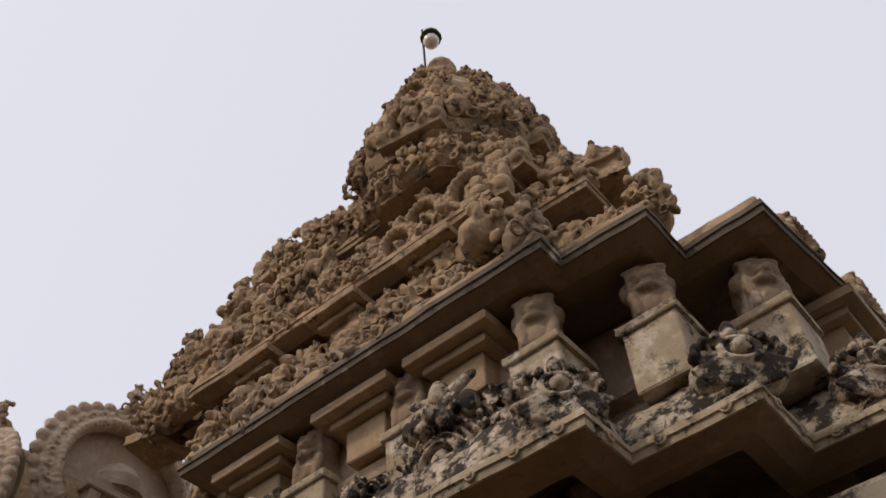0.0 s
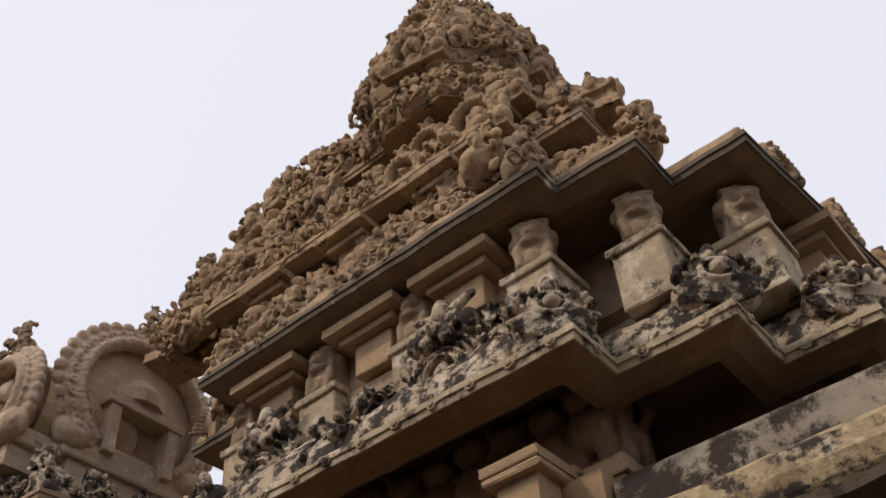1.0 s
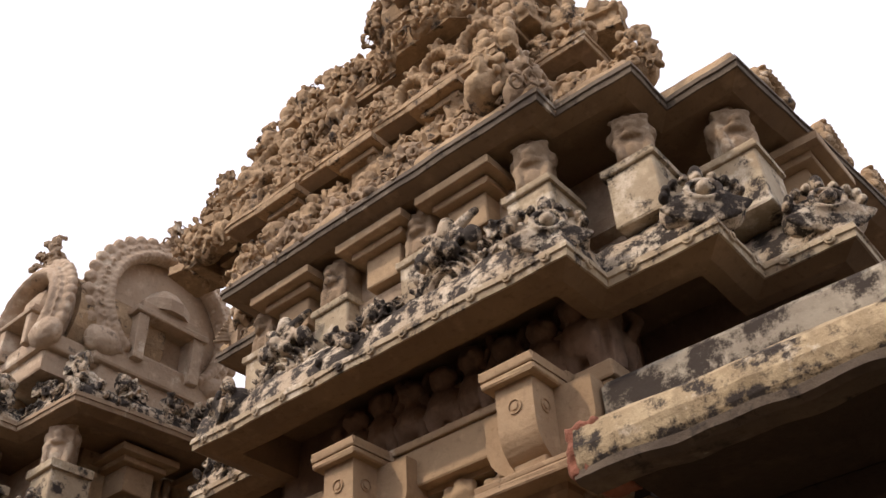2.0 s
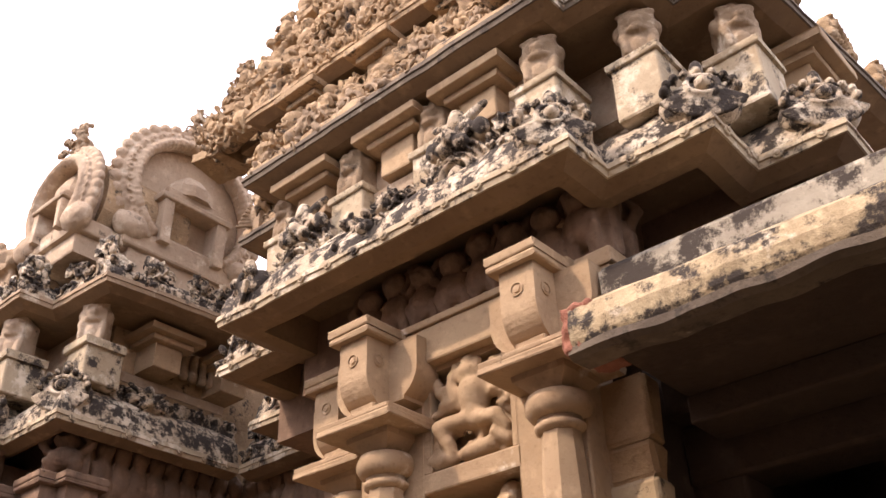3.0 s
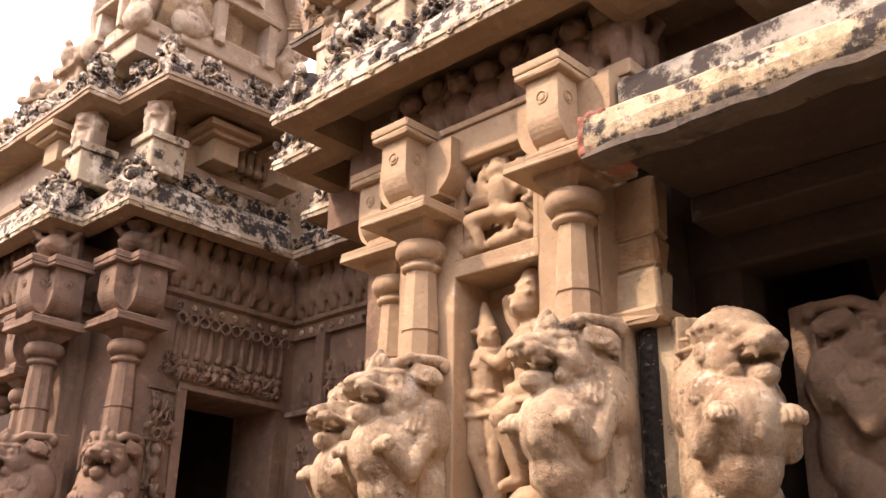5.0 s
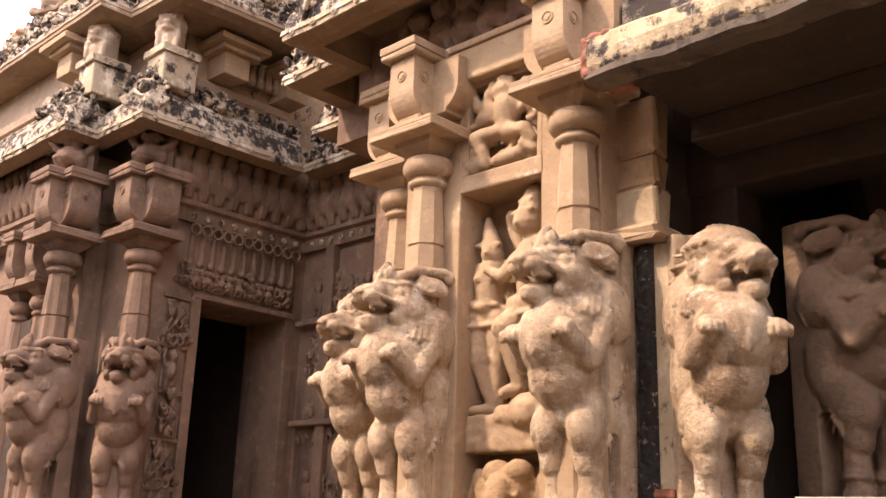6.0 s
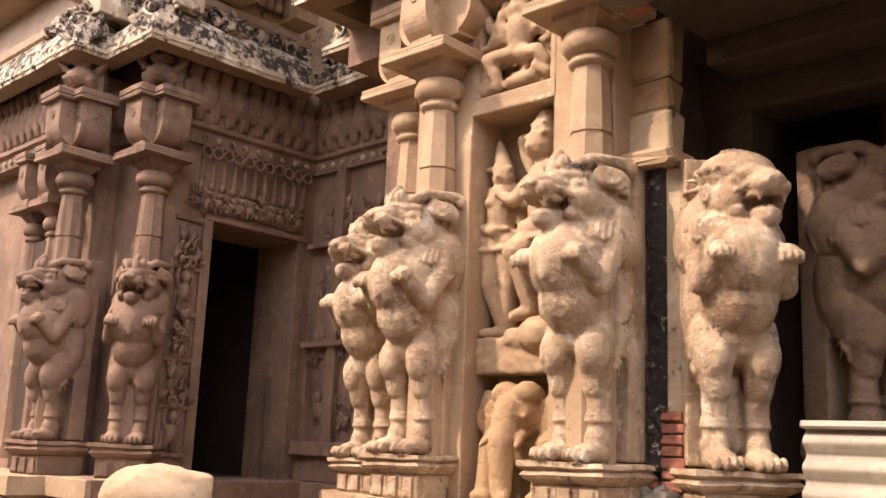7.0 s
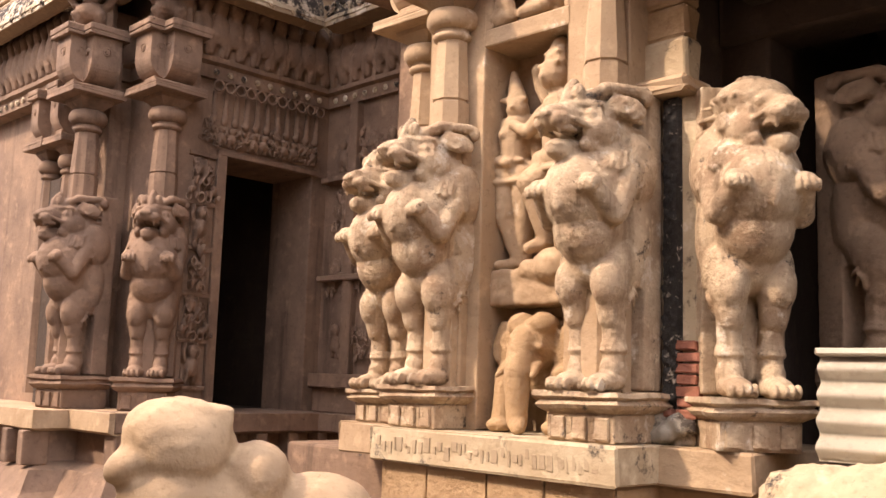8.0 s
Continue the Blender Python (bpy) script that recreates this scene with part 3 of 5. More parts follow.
LEAFY = [("carved_foliage", m) for m in FOLIAGE]
ARCHY = [("horseshoe_arch", m) for m in ARCHES]
FIGURES = [("dwarf_figure", m) for m in DWARF]


def shifted(outline, by):
    """The outline moved inward by a distance."""
    pts = [Vector(p) for p in outline]
    res = []
    for i, p in enumerate(pts):
        ns = []
        for a, b in ((i - 1, i), (i, i + 1)):
            if a >= 0 and b < len(pts):
                d = (pts[b] - pts[a]).normalized()
                ns.append(Vector((d.y, -d.x)))
        s = sum(ns, Vector((0, 0)))
        mt = s / max(0.3, s.dot(ns[0]))
        res.append(tuple(p - mt * by))
    return res


def wall_band(name, parent, outline, z0, z1, mat, label="", depth=0.5, extra=()):
    """A wall that follows a plan outline, with a thickness, and mouldings given as (outward, z) steps."""
    prof = [(-depth, z0), (0, z0), *extra, (0, z1), (-depth, z1)]
    return part(name, sweep(prof, outline, 0.15, 0.004), mat, parent, label)


# ---- the main shrine ----
shrine = thing("temple_shrine", "tall carved sandstone shrine with stuccoed eaves and stepped tower", "temple")
LOW_EDGE = [(-6.6, 5.0), (-5.85, 5.0), (-5.85, 4.5), (-5.3, 4.5), (-5.3, 3.79), (-4.78, 3.79), (-4.78, 3.38), (-2.3, 3.38), (-2.3, 3.70), (-1.75, 3.70), (-1.75, 4.13), (-1.33, 4.13), (-1.33, 7.0)]
UP_EDGE = [(-6.0, 5.2), (-6.0, 4.4), (-5.3, 4.4), (-5.3, 3.85), (-4.74, 3.85), (-4.74, 3.42), (-2.34, 3.40), (-2.34, 3.56), (-1.9, 3.57), (-1.9, 3.91), (-1.50, 3.89), (-1.20, 7.0)]
T3_EDGE = [(-5.6, 5.2), (-5.6, 4.25), (-5.2, 4.25), (-5.2, 3.72), (-2.75, 3.72), (-2.75, 4.0), (-2.3, 4.0), (-2.3, 6.5)]
T4_EDGE = [(-5.5, 5.2), (-5.5, 4.2), (-4.6, 4.2), (-4.6, 3.98), (-2.75, 3.98), (-2.75, 6.0)]
T5_EDGE = [(-5.0, 5.2), (-5.0, 4.35), (-4.4, 4.3), (-4.4, 4.1), (-2.82, 4.1), (-2.82, 5.6)]

# lower walls and the niche
part("wall", blocks((-4.06, -3.62, 3.86, 4.7, 1.34, 4.6), bevel=0.006), SAND, shrine, "smooth sandstone wall beside the niche")
part("wall", blocks((-3.04, -2.66, 3.86, 4.7, 1.34, 4.6), bevel=0.006), SAND, shrine, "smooth sandstone wall beside the niche")
part("niche_lintel", blocks((-3.63, -3.03, 3.858, 4.5, 3.44, 3.54), bevel=0.008), SAND, shrine)
part("niche_back", blocks((-3.63, -3.03, 4.15, 4.6, 1.34, 3.45), bevel=0), SAND, shrine)
part("panel_back", blocks((-3.63, -3.03, 3.96, 4.5, 3.53, 4.1), bevel=0), SAND, shrine)
part("upper_wall", blocks((-3.63, -3.03, 3.862, 4.5, 4.07, 4.6), bevel=0), SAND, shrine)
part("panel_side", blocks((-3.63, -3.57, 3.861, 4.1, 3.54, 4.08), bevel=0.004), SAND, shrine)
part("panel_side", blocks((-3.07, -3.03, 3.861, 4.1, 3.54, 4.08), bevel=0.004), SAND, shrine)
part("wall", blocks((-4.56, -4.05, 4.22, 5.5, 1.34, 4.6), bevel=0.006), SAND, shrine, "sandstone wall set back from the niche bay")
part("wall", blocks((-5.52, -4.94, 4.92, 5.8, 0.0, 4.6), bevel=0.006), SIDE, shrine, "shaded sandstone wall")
part("architrave", blocks((-3.98, -2.62, 3.79, 3.9, 4.10, 4.30), (-3.99, -2.61, 3.77, 3.9, 4.30, 4.34), bevel=0.008), SAND, shrine, "plain beam between the brackets")
# Recess and dwarfs take the darker stone: the eave's shade in their colour.
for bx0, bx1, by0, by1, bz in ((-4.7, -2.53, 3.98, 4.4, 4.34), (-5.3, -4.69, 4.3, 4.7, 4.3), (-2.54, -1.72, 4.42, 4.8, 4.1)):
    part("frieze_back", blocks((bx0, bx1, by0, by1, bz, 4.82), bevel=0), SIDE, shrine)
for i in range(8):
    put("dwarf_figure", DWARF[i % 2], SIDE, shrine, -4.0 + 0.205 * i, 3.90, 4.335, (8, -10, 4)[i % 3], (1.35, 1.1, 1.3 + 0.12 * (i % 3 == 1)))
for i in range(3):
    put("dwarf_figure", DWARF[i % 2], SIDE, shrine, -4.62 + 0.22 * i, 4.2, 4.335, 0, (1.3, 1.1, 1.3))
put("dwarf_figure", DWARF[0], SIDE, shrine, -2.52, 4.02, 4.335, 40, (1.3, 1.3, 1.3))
for cx, cy in ((-3.82, 3.80), (-2.76, 3.80), (-4.36, 4.12)):
    column(shrine, cx, cy, 1.5, SAND)
part("bracket_cap", blocks((-2.60, -2.40, 3.80, 4.02, 4.24, 4.325), (-2.585, -2.42, 3.82, 4.0, 4.10, 4.24), bevel=0.01), SAND, shrine, "end of a side bracket above the porch")
part("pilaster", blocks((-4.0, -3.70, 3.80, 3.9, 1.34, 3.0), bevel=0.01), SAND, shrine)
part("pilaster", blocks((-2.92, -2.64, 3.80, 3.9, 1.34, 3.0), bevel=0.01), SAND, shrine)

# the plinth
part("plinth_slab", blocks((-4.11, -2.50, 3.55, 4.6, 1.16, 1.34), bevel=0.012, wear=0.008), PLASTER, shrine, "long slab carved with old letters")
part("plinth_slab", blocks((-2.55, -2.04, 3.87, 4.9, 1.158, 1.335), bevel=0.012, wear=0.008), SAND, shrine, "dark slab set back beside the corner")
part("plinth_slab", blocks((-4.74, -4.112, 3.84, 5.4, 1.15, 1.332), bevel=0.012, wear=0.008), SAND, shrine)
x = -4.06
rnd = random.Random(4)
for w in (0.34, 0.42, 0.36, 0.40):
    part("block", blocks((x, x + w - 0.008, 3.60 + rnd.uniform(0, 0.015), 4.6, 0.78, 1.157), bevel=0.014, wear=0.006, seed=int(w * 100)), YELLOW, shrine)
    part("block", blocks((x, x + w - 0.008, 3.61 + rnd.uniform(0, 0.015), 4.6, 0.36, 0.775), bevel=0.014, wear=0.006, seed=int(w * 90)), YELLOW, shrine)
    x += w
part("plinth_base", blocks((-4.2, -2.4, 3.48, 4.6, 0.0, 0.36), bevel=0.02), SAND, shrine)
part("plinth_core", blocks((-2.6, -2.1, 3.95, 5.0, 0.0, 1.157), bevel=0.02), SAND, shrine)
part("plinth_core", blocks((-5.6, -4.05, 4.1, 5.6, 0.0, 1.15), bevel=0.02), SIDE, shrine)

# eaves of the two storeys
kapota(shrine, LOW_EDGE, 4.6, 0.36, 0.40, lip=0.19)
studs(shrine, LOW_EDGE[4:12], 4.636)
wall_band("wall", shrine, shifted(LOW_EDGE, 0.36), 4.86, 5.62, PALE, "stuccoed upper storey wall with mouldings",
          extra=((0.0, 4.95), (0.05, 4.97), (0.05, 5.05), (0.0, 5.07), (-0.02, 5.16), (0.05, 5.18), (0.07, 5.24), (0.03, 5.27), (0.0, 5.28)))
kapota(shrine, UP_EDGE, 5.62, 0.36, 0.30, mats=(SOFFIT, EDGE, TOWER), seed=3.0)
wall_band("wall", shrine, shifted(T3_EDGE, 0.26), 5.80, 6.62, TOWER, "weathered wall of the third tier", extra=((0.0, 5.95), (0.05, 5.97), (0.05, 6.08), (0, 6.1)))
kapota(shrine, T3_EDGE, 6.60, 0.3, 0.26, mats=(SOFFIT, TOWER, TOWER), seed=5.0)
wall_band("wall", shrine, shifted(T4_EDGE, 0.2), 6.75, 7.1, TOWER, "weathered wall of the fourth tier")
kapota(shrine, T4_EDGE, 7.06, 0.25, 0.22, mats=(SOFFIT, TOWER, TOWER), seed=7.0)
wall_band("wall", shrine, shifted(T5_EDGE, 0.2), 7.15, 7.62, TOWER, "weathered wall under the dome")
kapota(shrine, T5_EDGE, 7.6, 0.25, 0.2, mats=(SOFFIT, TOWER, TOWER), seed=9.0)
part("core", blocks((-5.4, -2.6, 4.5, 6.0, 4.6, 6.7), (-4.8, -3.1, 4.6, 5.6, 6.6, 7.9), bevel=0), TOWER, shrine)
part("core", blocks((-5.6, -1.98, 4.5, 6.6, 4.7, 5.75), bevel=0), STUCCO, shrine)
BACK_LOW = [(-6.0, 5.0), (-6.0, 4.02), (-4.7, 4.0)]
BACK_HIGH = [(-5.05, 5.0), (-5.05, 4.08), (-4.25, 4.06)]
wall_band("wall", shrine, shifted(BACK_LOW, 0.15), 6.92, 7.22, TOWER, "weathered stepped wall behind")
kapota(shrine, BACK_LOW, 7.2, 0.25, 0.2, mats=(SOFFIT, TOWER, TOWER), seed=15.0)
wall_band("wall", shrine, shifted(BACK_HIGH, 0.15), 7.3, 7.7, TOWER, "weathered stepped wall behind")
kapota(shrine, BACK_HIGH, 7.68, 0.22, 0.18, mats=(SOFFIT, TOWER, TOWER), seed=17.0)
garland(shrine, BACK_LOW, 6.92, -0.02, FIGURES + LEAFY, 0.24, 31, TOWER, (0.9, 1.2))
garland(shrine, BACK_LOW, 7.3, 0.05, LEAFY + ARCHY, 0.26, 32, TOWER, (0.8, 1.1))
garland(shrine, BACK_HIGH, 7.78, 0.05, LEAFY + ARCHY, 0.26, 33, TOWER, (0.8, 1.1))
garland(shrine, BACK_HIGH, 7.38, -0.02, FIGURES + LEAFY, 0.24, 34, TOWER, (0.9, 1.1))
BACK_TOP = [(-4.78, 5.0), (-4.78, 4.22), (-4.1, 4.2)]
wall_band("wall", shrine, shifted(BACK_TOP, 0.12), 7.7, 8.0, TOWER, "weathered stepped wall behind")
kapota(shrine, BACK_TOP, 7.98, 0.2, 0.16, mats=(SOFFIT, TOWER, TOWER), seed=19.0)
garland(shrine, BACK_TOP, 7.78, -0.02, FIGURES + LEAFY, 0.24, 35, TOWER, (0.9, 1.1))
garland(shrine, BACK_TOP, 8.06, 0.06, ARCHY + LEAFY, 0.24, 36, TOWER, (0.7, 0.9))
dome = part("dome", lathe([(0.66, 7.6), (0.65, 7.85), (0.74, 7.9), (0.78, 8.0), (0.74, 8.3), (0.66, 8.65), (0.54, 8.95), (0.36, 9.2), (0.18, 9.38), (0.11, 9.5)], 8), TOWER, shrine, "eight-sided carved dome")
dome.location = (-3.50, 4.58, 0)
fin = part("finial", lathe([(0.1, 9.45), (0.15, 9.5), (0.16, 9.56), (0.1, 9.62), (0.14, 9.68), (0.12, 9.76), (0.04, 9.82)], 12), TOWER, shrine, "", True)
fin.location = (-3.50, 4.50, 0)

# upper storey pilasters with wide caps
def wide_cap(parent, x, y, z, turn=0, w=0.25, mat=SAND):
    cap = new("pilaster")
    cap.parent, cap.location, cap.rotation_euler.z = parent, (x, y, z), radians(turn)
    part("shaft", blocks((-w * 0.5, w * 0.5, -0.14, 0.15, -0.30, -0.10), bevel=0.008), mat, cap)
    part("cap", blocks((-w * 0.75, w * 0.75, -0.2, 0.15, -0.10, -0.055), (-w, w, -0.27, 0.15, -0.055, 0.0), bevel=0.008), mat, cap, "wide flat slab")


for cx in (-2.98, -3.58, -4.3):
    wide_cap(shrine, cx, 3.76, 5.57)
wide_cap(shrine, -1.66, 4.75, 5.57, 90)
for gx, gy, ga in ((-2.57, 3.68, 20), (-2.10, 3.86, 25), (-1.72, 4.16, 40), (-3.30, 3.70, 0), (-3.95, 3.70, 0), (-4.58, 3.74, -10)):
    put("lion_mask", MASK, STUCCO, shrine, gx, gy, 5.28, ga, (1.1, 1.1, 1.05))
    part("mask_base", blocks((gx - 0.13, gx + 0.13, gy - 0.11, gy + 0.2, 4.92, 5.285), (gx - 0.15, gx + 0.15, gy - 0.13, gy + 0.2, 5.24, 5.287), bevel=0.012), FACE, shrine, "stained square block")
for sx, sy, st in ((-1.80, 3.76, 35), (-1.42, 4.2, 35), (-2.42, 3.46, 35), (-4.66, 3.46, -30)):
    put("shell_ornament", SHELL, CRUST, shrine, sx + 0.01, sy - 0.02, 4.69, st, (1.12, 1.2, 1.0))
for sx, s in ((-3.03, 1.0), (-4.22, 0.95)):
    put("crest_ornament", CREST, CRUST, shrine, sx, 3.47, 4.655, 0, s)
put("carved_foliage", FOLIAGE[1], CRUST, shrine, -3.5, 3.53, 4.78, 5, (1.0, 1.0, 0.8))
put("carved_foliage", FOLIAGE[3], CRUST, shrine, -3.72, 3.50, 4.72, 0, 0.9)
put("carved_foliage", FOLIAGE[0], CRUST, shrine, -2.70, 3.55, 4.85, 5, 0.75)
garland(shrine, LOW_EDGE[4:6], 4.7, 0.1, LEAFY, 0.3, 3, CRUST)
garland(shrine, LOW_EDGE[:4], 4.7, 0.1, LEAFY, 0.4, 4, CRUST)
garland(shrine, UP_EDGE[2:8], 5.70, 0.08, LEAFY + [("crest_ornament", CREST), ("shell_ornament", SHELL)], 0.34, 5, STUCCO, (0.65, 0.9))
garland(shrine, UP_EDGE[2:9], 5.85, 0.26, LEAFY, 0.3, 15, TOWER, (0.8, 1.1))
garland(shrine, [(-1.50, 3.95), (-1.24, 6.6)], 5.73, 0.03, [("horseshoe_arch", ARCHES[1])], 0.62, 6, TOWER, (0.65, 0.75))
put("carved_lion", FOLIAGE[2], TOWER, shrine, -1.95, 3.85, 5.84, 20, 0.95)
garland(shrine, shifted(T3_EDGE, 0.1)[1:7], 5.95, 0.0, FIGURES + LEAFY, 0.27, 7, TOWER, (1.1, 1.5))
garland(shrine, shifted(T3_EDGE, 0.1)[1:7], 6.25, 0.02, FIGURES + LEAFY, 0.3, 17, TOWER, (0.8, 1.1))
for cx in (-3.2, -3.9, -4.6):
    wide_cap(shrine, cx, 3.92, 6.55, 0, 0.2, TOWER)
garland(shrine, T3_EDGE[1:7], 6.68, 0.06, LEAFY + ARCHY, 0.26, 8, TOWER, (0.7, 1.0))
garland(shrine, T4_EDGE[1:5], 6.8, -0.02, FIGURES + LEAFY, 0.24, 9, TOWER, (0.8, 1.1))
garland(shrine, T4_EDGE[1:6], 7.14, 0.06, LEAFY + ARCHY, 0.26, 10, TOWER, (0.7, 1.0))
garland(shrine, T5_EDGE[0:4], 7.25, -0.02, FIGURES + LEAFY, 0.24, 11, TOWER, (0.8, 1.1))
garland(shrine, T5_EDGE[0:4], 7.68, 0.06, LEAFY + ARCHY, 0.3, 13, TOWER, (0.8, 1.1))
for k, kx in enumerate((-5.15, -4.5, -2.5, -5.8)):
    put("pavilion", KUTA, TOWER, shrine, kx, (3.95, 4.3, 4.3, 4.45, 4.5, 4.5)[k], (6.84, 7.25, 6.80, 6.84, 7.22, 7.75)[k], 10 * k, 0.85)
for k in range(8):
    a = radians(45 * k + 10)
    for zz, rr, s in ((7.92, 0.74, 1.0), (8.38, 0.64, 0.85), (8.8, 0.52, 0.65)):
        put("carved_foliage" if k % 2 else "horseshoe_arch", FOLIAGE[(k + int(zz * 3)) % 4] if k % 2 else ARCHES[0], TOWER, shrine, -3.5 + rr * math.sin(a), 4.58 - rr * math.cos(a), zz, math.degrees(a), s)
    for zz, rr in ((8.2, 0.70), (8.6, 0.60), (9.02, 0.38)):
        put("carved_foliage", FOLIAGE[k % 4], TOWER, shrine, -3.5 + rr * math.sin(a + 0.35), 4.58 - rr * math.cos(a + 0.35), zz, math.degrees(a), 0.55)

for k in range(14):
    a = 2 * math.pi * k / 14
    put("carved_foliage", FOLIAGE[k % 4], TOWER, shrine, -3.5 + 0.66 * math.sin(a), 4.58 - 0.66 * math.cos(a), 7.60, math.degrees(a), (0.9, 0.9, 0.95))
    put("dwarf_figure", DWARF[k % 2], TOWER, shrine, -3.5 + 0.74 * math.sin(a + 0.2), 4.58 - 0.74 * math.cos(a + 0.2), 8.02, math.degrees(a), 0.9)

for bx, by, bz, bs in ((-2.60, 4.4, 6.86, 0.95), (-2.28, 4.25, 6.72, 0.7), (-5.75, 4.2, 7.25, 0.9), (-5.25, 4.2, 7.45, 0.95), (-4.9, 4.25, 7.75, 0.9), (-6.15, 4.2, 6.95, 0.85)):
    put("pavilion", KUTA, TOWER, shrine, bx, by, bz, 12, bs)
    if bx < -4:
        put("carved_foliage", FOLIAGE[int(bz * 10) % 4], TOWER, shrine, bx, by - 0.12, bz + 0.25, 0, 0.8)

# lamp on its pole at the top
lamp = thing("pole_lamp", "thin iron pole with a round white lamp", "lamp")
part("pole", lathe([(0.012, 9.6), (0.010, 10.62)], 8), IRON, lamp).location = (-3.66, 4.50, 0)
part("hood", lathe([(0.10, 10.36), (0.09, 10.40), (0.03, 10.47), (0.02, 10.5)], 12), IRON, lamp).location = (-3.57, 4.50, 0)
part("globe", lathe([(0.02, 10.24), (0.06, 10.26), (0.075, 10.31), (0.06, 10.36)], 12), GLASSW, lamp, "white globe", True).location = (-3.57, 4.50, 0)
part("arm", blocks((-3.66, -3.56, 4.49, 4.51, 10.48, 10.5), bevel=0), IRON, lamp)

# ---- lions ----
LION_A, LION_B, LION_C = lion_mesh("lion_statue", 0.0, -4), lion_mesh("lion_statue", 4.0, -6), lion_mesh("lion_statue", 9.0, 14, False)


def lion(mesh, x, y, z, turn, mat, label, size=1.0, ped=(0.36, 0.40), pz=None):
    me = mesh
    ob = put("lion_statue", me, mat, None, x, y, z, turn, size)
    tagged(ob, label, "statue", "rearing stone lions")
    pedestal("pedestal", x, y + 0.0, pz, z, ped[0], ped[1], mat, turn)
    return ob


lion(LION_A, -3.87, 3.80, 1.565, 0, STATUE, "weathered cream stone lion rearing on a pedestal by the niche", (1.03, 1.06, 1.0), (0.42, 0.42), 1.34)
lion(LION_B, -2.75, 3.80, 1.565, 0, STATUE, "weathered cream stone lion rearing beside the black strip", (1.01, 1.06, 1.0), (0.44, 0.42), 1.34)
lion(LION_A, -4.50, 4.08, 1.53, 0, STATUE, "stone lion rearing behind another on the niche corner", (1.03, 1.06, 1.0), (0.40, 0.40), 1.332)
lion(LION_C, -2.17, 4.06, 1.56, 48, STATUE, "pale stone lion with a broad face beside the porch", (1.02, 1.06, 0.99), (0.42, 0.40), 1.335)
lion(LION_A, -1.80, 4.68, 1.70, 72, SHADED_STATUE, "shaded stone lion inside the porch", (1.12, 1.06, 0.98), (0.42, 0.40), 1.1)

# ---- porch ----
porch = thing("porch", "low plastered porch with a stained flat roof slab", "porch")
FAS = [(-0.06, 3.612), (0.0, 3.622), (0.02, 3.66), (0.03, 3.72), (0.012, 3.80), (-0.03, 3.835), (-0.38, 3.90), (-0.5, 3.86)]
part("roof_edge", sweep(FAS, [(-2.40, 3.40), (3.5, 3.4)], 0.05, 0.006), ROOFEDGE, porch, "cracked yellow plaster edge with black stains")
part("drip_edge", sweep([(-0.2, 3.635), (-0.14, 3.60), (-0.02, 3.592), (0.012, 3.608), (0.014, 3.640), (-0.02, 3.655)], [(-2.42, 3.40), (3.5, 3.4)], 0.03, 0.014), EDGE, porch, "crumbling blackened drip edge")
part("broken_end", clay("broken_end", [("b", (0.05, 0.16, 0.11), (0.07, 0.15, 0.10)), ("e", (0.0, 0.08, 0.06), (0.05, 0.07, 0.06)), ("e", (-0.01, 0.16, 0.12), (0.05, 0.08, 0.07))], 0.012, 0.014, 2.0), BRICK, porch, "broken reddish end of the roof slab").location = (-2.42, 3.38, 3.615)
part("parapet", blocks((-2.46, 3.5, 3.76, 4.0, 3.84, 4.20), bevel=0.03, wear=0.01), GREY, porch, "grey stained parapet")
part("roof_slab", blocks((-2.30, 3.5, 3.52, 8.0, 3.63, 3.86), bevel=0), INNER_SHADE, porch)
part("roof_slab", blocks((-2.62, -2.302, 4.3, 8.0, 3.64, 3.85), bevel=0), INNER_SHADE, porch)
part("back_wall", blocks((-2.76, 3.5, 7.6, 8.0, 0, 3.8), bevel=0), INNER_SHADE, porch)
part("side_wall", blocks((-2.75, -2.5, 4.13, 8.0, 0, 4.0), bevel=0), INNER_SHADE, porch)
part("side_wall", blocks((3.3, 3.6, 3.5, 8.0, 0, 3.8), bevel=0), INNER_SHADE, porch)
part("floor_slab", blocks((-2.1, 3.5, 4.2, 7.8, 0, 1.1), bevel=0.02), INNER_SHADE, porch)
part("pier_block", blocks((-2.76, -2.43, 4.0, 4.14, 3.45, 3.76), bevel=0.02, wear=0.008), YELLOW, porch)
part("pier_block", blocks((-2.76, -2.44, 4.01, 4.14, 3.28, 3.448), bevel=0.02, wear=0.012), YELLOW, porch, "rough pecked stone")
part("pier_block", blocks((-2.76, -2.43, 3.99, 4.14, 3.06, 3.278), bevel=0.02, wear=0.008), PLASTER, porch)
part("ledge", blocks((-2.72, -2.38, 3.90, 4.16, 2.98, 3.06), bevel=0.02, wear=0.012), SAND, porch, "broken moulding")
part("pier", blocks((-2.47, -2.33, 4.02, 4.2, 1.34, 2.98), bevel=0.012), PLASTER, porch)
part("pier", blocks((-2.72, -2.55, 4.03, 4.2, 1.34, 2.99), bevel=0.01), SAND, porch)
part("black_strip", blocks((-2.56, -2.47, 4.0, 4.2, 1.5, 2.98), bevel=0.02, wear=0.012), BLACK, porch, "black tarry joint full of pebbles")
part("beam", blocks((-2.5, 3.4, 4.42, 4.72, 3.34, 3.632), bevel=0.02, wear=0.008), INNER_SHADE, porch)
part("pilaster", blocks((-2.52, -2.24, 4.45, 4.72, 1.1, 3.36), bevel=0.02, wear=0.008), INNER_SHADE, porch)
